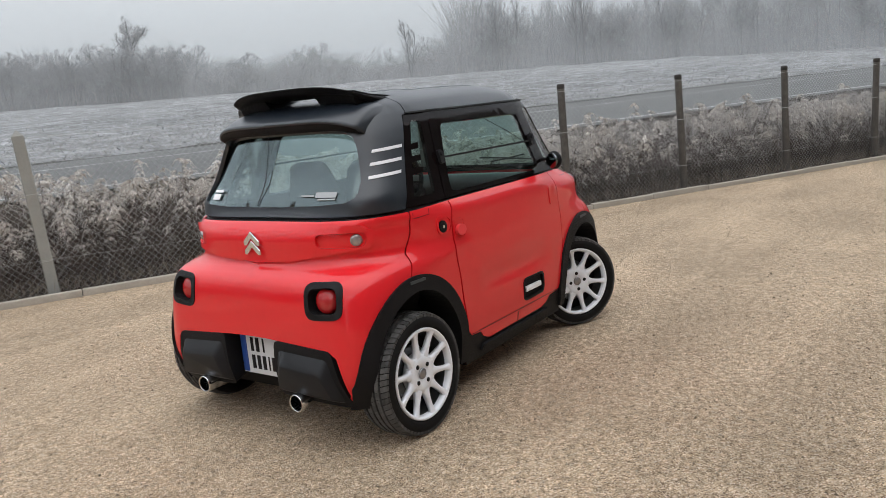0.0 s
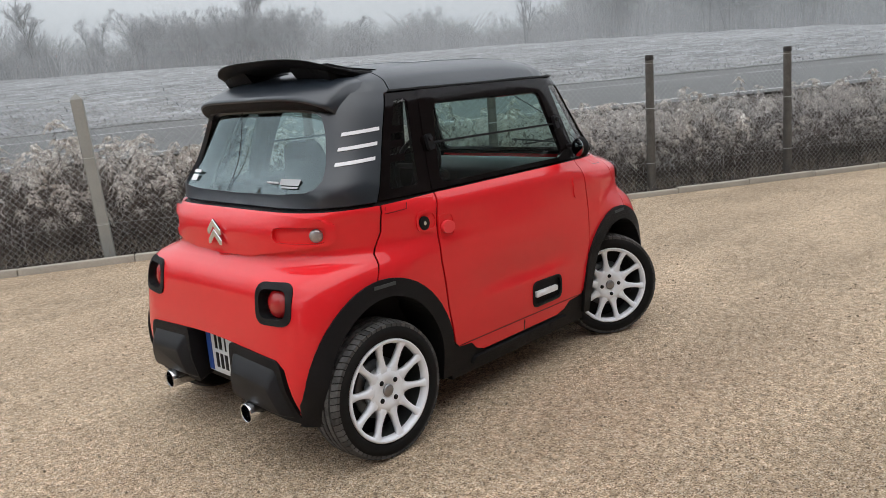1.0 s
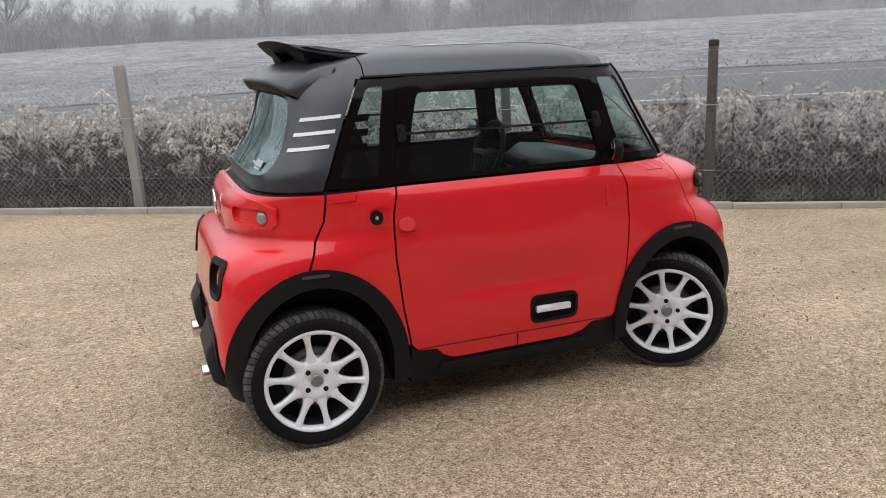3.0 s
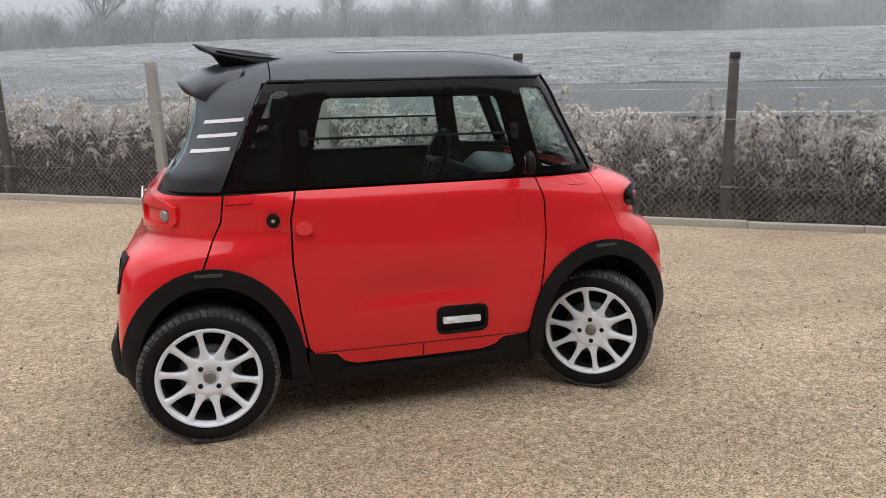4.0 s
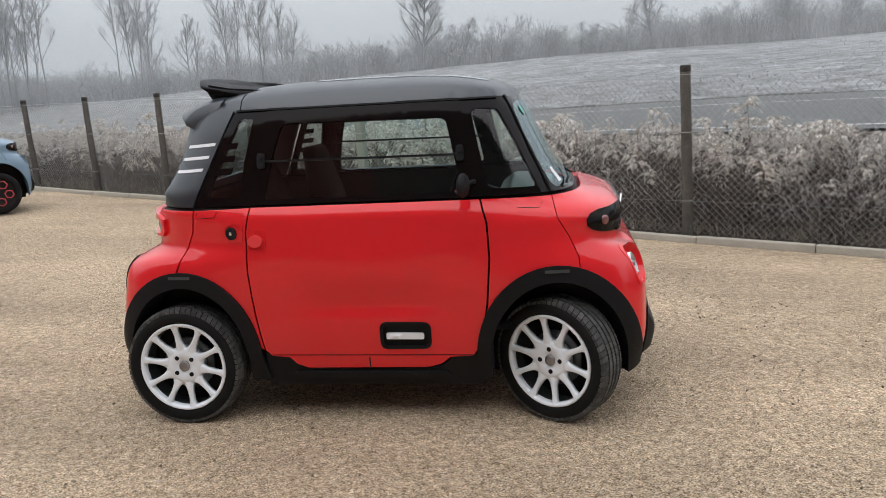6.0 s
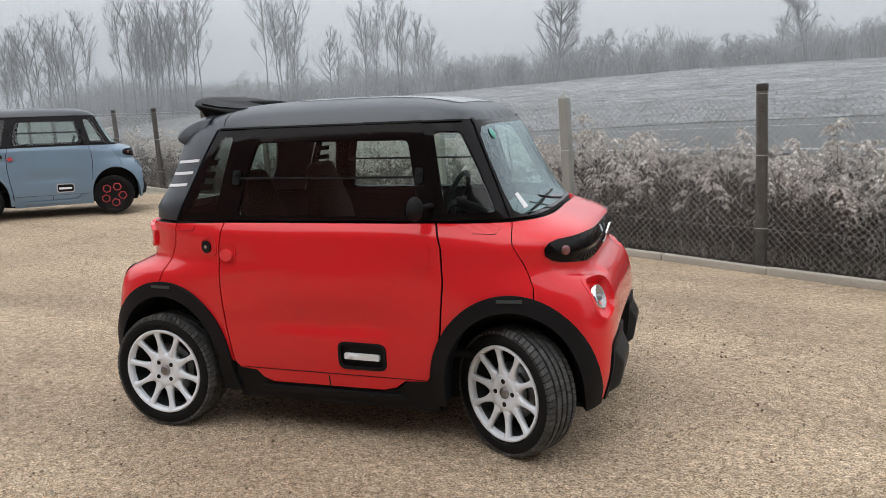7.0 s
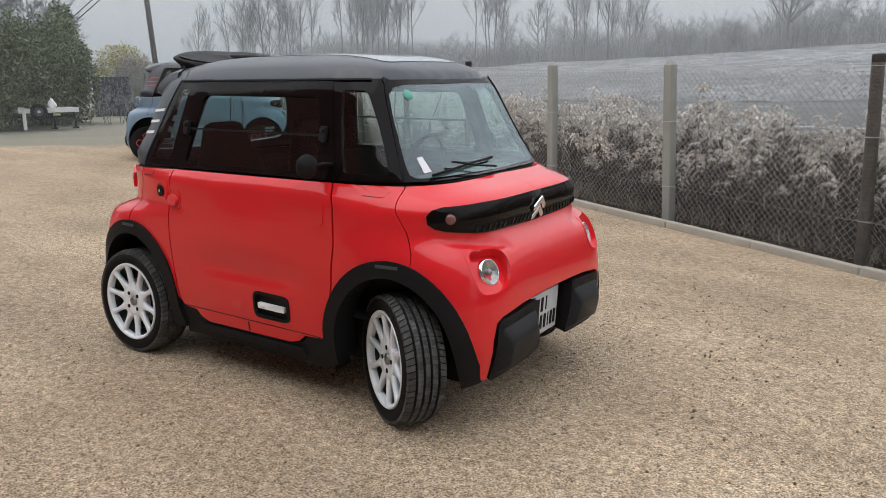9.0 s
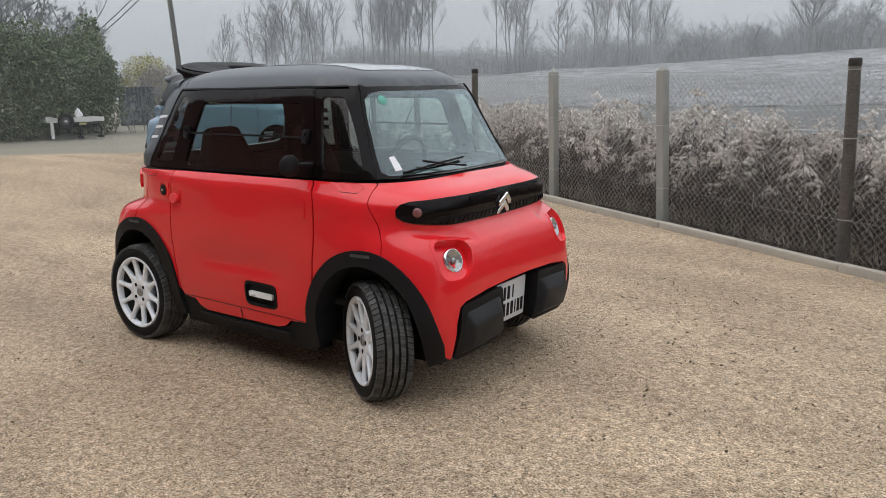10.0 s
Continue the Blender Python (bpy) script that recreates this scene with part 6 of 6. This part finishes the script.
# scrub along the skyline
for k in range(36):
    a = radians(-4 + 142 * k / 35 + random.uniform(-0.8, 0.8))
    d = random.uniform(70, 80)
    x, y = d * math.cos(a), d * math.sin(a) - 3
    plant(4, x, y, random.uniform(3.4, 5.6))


# thicket grey also carries the haze of distance in its colour
M_THICK = material("hazed_rime_thicket", (0.17, 0.175, 0.175), 0.95, var=0.2, scale=0.12, fine=1.0, island=0.5, second=(0.30, 0.31, 0.315))
nt = 34000
an = np.radians(rng.uniform(-8, 140, nt))
dd = rng.uniform(68, 84, nt)
px, py = dd * np.cos(an), dd * np.sin(an) - 3
top = np.array([2.2 + 1.7 * noise.noise((a * 9.0, 0.0, 1.0)) + 1.1 * noise.noise((a * 31.0, b * 0.1, 2.0)) for a, b in zip(an, dd)])
top = np.clip(top, 0.9, 5.0) * np.where(an < 0.62, 2.3, np.where((an > 0.96) & (an < 1.14), 1.8, 1.1)) * rng.uniform(0.6, 1.15, nt)
z0 = np.array([height(*su(a, b)) for a, b in zip(px, py)]) - 0.2
bend = rng.normal(size=(nt, 2)) * 1.0
q = np.linspace(0, 1, 3)
v, f = wires(np.stack([px[:, None] + bend[:, :1] * q**2 * 1.4, py[:, None] + bend[:, 1:] * q**2 * 1.4, z0[:, None] + (top + 0.3)[:, None] * q], 2), np.linspace(0.030, 0.010, 3)[None])
tagged(new("far_thicket", mesh_of("far_thicket", v, f, [M_THICK])), "grey leafless thicket along the far skyline", "thicket", kind="stuff")


# ---------------------------------------------------------------- pale shells standing in for fog
# haze is put into pale see-through cylinders, denser low down and towards +x
def fog_sheet(r, amount, top):
    m = bpy.data.materials.new("mist")
    m.use_nodes = True
    n, l = m.node_tree.nodes, m.node_tree.links
    n.clear()
    tr, df, mx, tc, sp, mr, nz, mu, out = (n.new("ShaderNode" + k) for k in ("BsdfTransparent", "BsdfDiffuse", "MixShader", "TexCoord", "SeparateXYZ", "MapRange", "TexNoise", "Math", "OutputMaterial"))
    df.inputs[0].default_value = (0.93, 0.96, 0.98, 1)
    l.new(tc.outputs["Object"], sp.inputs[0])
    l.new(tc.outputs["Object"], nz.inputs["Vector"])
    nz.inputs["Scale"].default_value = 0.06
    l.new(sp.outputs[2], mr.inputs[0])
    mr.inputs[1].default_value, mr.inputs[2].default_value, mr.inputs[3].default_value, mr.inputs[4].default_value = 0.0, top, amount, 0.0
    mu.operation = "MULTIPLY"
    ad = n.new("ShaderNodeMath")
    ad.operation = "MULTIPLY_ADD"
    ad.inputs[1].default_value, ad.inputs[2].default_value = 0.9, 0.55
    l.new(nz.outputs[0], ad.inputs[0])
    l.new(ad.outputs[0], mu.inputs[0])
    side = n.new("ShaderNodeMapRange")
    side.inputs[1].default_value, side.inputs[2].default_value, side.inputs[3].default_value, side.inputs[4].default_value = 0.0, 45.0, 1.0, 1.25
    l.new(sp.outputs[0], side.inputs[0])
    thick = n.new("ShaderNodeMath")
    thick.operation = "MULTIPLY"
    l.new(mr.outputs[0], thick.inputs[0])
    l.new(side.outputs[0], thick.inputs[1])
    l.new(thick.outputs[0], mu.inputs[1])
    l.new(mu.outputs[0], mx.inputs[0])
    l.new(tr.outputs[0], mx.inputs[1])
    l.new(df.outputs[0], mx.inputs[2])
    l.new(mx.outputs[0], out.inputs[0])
    bm = bmesh.new()
    rows = [[bm.verts.new((r * math.cos(2 * math.pi * k / 72), r * math.sin(2 * math.pi * k / 72), z)) for z in (-2.0, top * 0.5, top)] for k in range(72)]
    for k in range(72):
        for j in range(2):
            bm.faces.new((rows[k][j], rows[k][j + 1], rows[(k + 1) % 72][j + 1], rows[(k + 1) % 72][j]))
    return tagged(part("fog_shell", bm, m), "thin pale see-through shell standing in for winter fog", "fog", group="fog banks", kind="stuff")


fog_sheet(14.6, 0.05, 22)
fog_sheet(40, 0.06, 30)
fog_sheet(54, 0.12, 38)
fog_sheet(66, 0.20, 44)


# ---------------------------------------------------------------- second car
blue_car = build_car(M_BLUE, M_ACCENT, "small blue-grey electric car with black wheels and red accents", pose(-7.40, 5.24, 0.172, 0, 0.5, 44.5), black_wheel, 8, False, "blue-grey")


# ---------------------------------------------------------------- far end of the yard
M_LEAF = material("evergreen_leaf", (0.066, 0.094, 0.045), 0.7, var=0.2, scale=1.0, island=0.8, second=(0.19, 0.235, 0.125))
M_YLEAF = material("yellow_green_leaf", (0.27, 0.25, 0.09), 0.7, var=0.15, scale=1.0, island=0.8, second=(0.48, 0.45, 0.19))
M_DRYLEAF = material("pale_dry_leaf", (0.25, 0.225, 0.20), 0.8, var=0.15, scale=1.0, island=0.8, second=(0.42, 0.39, 0.36))
M_STEM = material("dark_stem", (0.07, 0.06, 0.05), 0.9, var=0.2)
M_GATE = material("dark_fence_panel", (0.05, 0.06, 0.07), 0.7, var=0.15, scale=2)
M_TRAIL = material("frosted_trailer_frame", (0.68, 0.68, 0.66), 0.75, var=0.2, scale=5, second=(0.86, 0.86, 0.85))
M_POLE = material("pole_timber", (0.14, 0.135, 0.13), 0.9, var=0.2, scale=4, bump=0.3, bump_scale=30)
rng2 = np.random.default_rng(19)


def leafy(name, label, cat, x, y, sx, sy, h, n, size, mat, yaw=0.0):
    """A shrub of many leaves round a few stems, with lumps and gaps."""
    ob = new(name)
    d = rng2.normal(size=(n, 3))
    d /= np.linalg.norm(d, axis=1, keepdims=True)
    lump = np.array([1 + 0.30 * noise.noise(tuple(p * 2.2 + x)) + 0.16 * noise.noise(tuple(p * 6.0)) for p in d])
    rad = lump * (1 - 0.35 * rng2.uniform(0, 1, n) ** 2.2)
    p = d * rad[:, None] * [sx, sy, h * 0.55] + [0, 0, h * 0.5]
    p = p[p[:, 2] > 0.03]
    al = d[: len(p)] * 0.6 + rng2.normal(size=(len(p), 3)) * 0.6
    v, f = leaf_quads(p, al, rng2.uniform(0.6, 1.2, len(p)) * size, rng2.uniform(0.2, 0.34, len(p)) * size, rng2)
    crown = new("crown", mesh_of("crown", v, f, [mat]))
    crown.parent = ob
    for k in range(4):
        a = rng2.uniform(0, 6.28)
        part("stem", tube([(0.1 * math.cos(a), 0.1 * math.sin(a), -0.05), (0.3 * sx * math.cos(a), 0.3 * sy * math.sin(a), h * 0.4), (0.6 * sx * math.cos(a), 0.6 * sy * math.sin(a), h * 0.75)], [0.05, 0.035, 0.012], 6), M_STEM, ob)
    ob.matrix_basis = pose(x, y, height(*su(x, y)), 0, 0, yaw)
    return tagged(ob, label, cat)


leafy("evergreen_hedge", "tall evergreen hedge of broad leaves, hazy in fog", "hedge", -16.7, 5.3, 1.2, 2.45, 2.70, 34000, 0.085, M_LEAF, -10)
leafy("evergreen_hedge", "rounded evergreen shrub behind the trailer", "hedge", -17.5, 8.15, 1.2, 1.55, 2.45, 26000, 0.08, M_LEAF, 20)
leafy("evergreen_hedge", "evergreen hedge seen through fog", "hedge", -16.6, 0.7, 1.4, 2.6, 2.6, 16000, 0.12, M_LEAF, -20)
leafy("garden_shrub", "yellow-green shrub above a dark panel", "shrub", -21.4, 13.2, 0.72, 0.92, 2.15, 9000, 0.07, M_YLEAF)
leafy("garden_shrub", "rounded pale grey-brown leafless shrub beside a dark panel", "shrub", -20.4, 13.0, 0.78, 0.78, 1.85, 12000, 0.05, M_DRYLEAF)
leafy("conifer", "dark narrow conifer behind the hedge", "tree", -21.5, 11.3, 0.45, 0.5, 3.3, 5000, 0.10, M_LEAF)
for x, y, h in ((-24.5, 9.5, 6.4), (-23.0, 7.0, 6.6), (-25, 4.0, 6.4), (-24, 11.5, 5.4)):
    plant(4, x, y, h)
plant(4, -19.2, 12.2, 1.95)
plant(4, -16.9, 9.7, 1.35)
panel_f = new("fence_panel")
for k in range(9):
    part("fence_board", box(0.115, 0.02, 1.22, 0.004, at=(-0.5 + 0.122 * k, 0, 0.62)), M_GATE, panel_f, smooth=False)
for z in (0.3, 1.0):
    part("rail", box(1.15, 0.03, 0.06, 0.004, at=(0, 0.028, z)), M_GATE, panel_f, smooth=False)
panel_f.matrix_basis = pose(-19.8, 11.7, 0.27, 0, 0, 60)
tagged(panel_f, "dark boarded fence panel beside the hedge", "fence panel")

# utility pole and its two cables
pole = new("utility_pole")
part("pole_shaft", tube([(0, 0, -0.3), (0, -0.26, 4.0), (0, -0.58, 9.0)], [0.135, 0.12, 0.10], 12), M_POLE, pole)
part("crossbar", tube([(-0.6, -0.85, 8.6), (0.6, -0.25, 8.6)], 0.05, 6), M_POLE, pole)
pole.matrix_basis = pose(-29.3, 20.4, 0.41, 0, 0, 0)
tagged(pole, "leaning dark wooden utility pole", "pole")
for dy, dz in ((0.0, 0.0), (0.42, 0.05)):
    a, b = Vector((-30.2, 21.6 + dy, 8.2 + dz)), Vector((-33.3, 17.4 + dy, 3.3 + dz))
    c = part("cable", tube([a.lerp(b, i / 12) - Vector((0, 0, 0.22 * math.sin(math.pi * i / 12))) for i in range(13)], 0.02, 4), M_BLACK)
    tagged(c, "thin dark overhead cable beside the pole", "cable", group="overhead cables")

# flat trailer
trailer = new("trailer")
for y in (-0.36, 0.36):
    part("side_rail", box(1.62, 0.05, 0.13, 0.008, at=(0, y, 0.52)), M_TRAIL, trailer, smooth=False)
for x in (-0.78, -0.25, 0.25, 0.78):
    part("cross_member", box(0.05, 0.70, 0.08, 0.006, at=(x, 0, 0.50)), M_TRAIL, trailer, smooth=False)
part("prop_leg", box(0.09, 0.06, 0.52, 0.006, at=(-0.68, -0.40, 0.26)), M_TRAIL, trailer, smooth=False)
part("lamp_board", box(0.18, 0.05, 0.13, 0.01, at=(-0.74, -0.41, 0.56)), M_TRAIL, trailer, smooth=False)
spare = part("spare_wheel", tyre_mesh(0.235, 0.125, 0.11), M_RUBBER, trailer, "dark spare wheel on the trailer side")
spare.matrix_basis = pose(-0.28, -0.42, 0.49)
part("wheel_disc", lathe([(0.045, 0.004), (0.060, -0.002), (0.085, 0.012), (0.125, 0.006), (0.128, 0.03)], 24), M_GREYP, spare)
for x in (0.08, 0.66):
    part("axle_arm", tube([(x, -0.30, 0.46), (x + 0.05, -0.34, 0.22), (x + 0.02, -0.34, 0.02)], [0.03, 0.035, 0.025], 6), M_BLACK, trailer)
    part("axle_foot", box(0.16, 0.14, 0.05, 0.012, at=(x + 0.02, -0.34, 0.015)), M_BLACK, trailer)
part("underframe", box(1.1, 0.45, 0.12, 0.02, at=(0.2, 0.05, 0.36)), M_BLACK, trailer)
part("lamp_cluster", box(0.20, 0.05, 0.06, 0.01, at=(0.18, -0.40, 0.40)), M_YLEAF, trailer, "yellow lamp cluster")
hood = bmesh.new()
bmesh.ops.create_uvsphere(hood, u_segments=14, v_segments=9, radius=1.0)
for p in hood.verts:
    p.co = Vector((p.co.x * 0.10 * (1.0 - 0.5 * p.co.z), p.co.y * 0.08, p.co.z * 0.14)) * (1 + 0.5 * noise.noise(p.co * 2.5))
bmesh.ops.translate(hood, verts=hood.verts[:], vec=(0.11, -0.30, 0.70))
part("winch_cover", hood, M_WHITE, trailer, "crumpled white cover over the winch")
trailer.matrix_basis = pose(-15.68, 7.20, 0.275, 0, 0, 74) @ Matrix.Diagonal((0.82, 0.82, 0.84, 1))
tagged(trailer, "frosty white flat trailer with a spare wheel", "trailer")
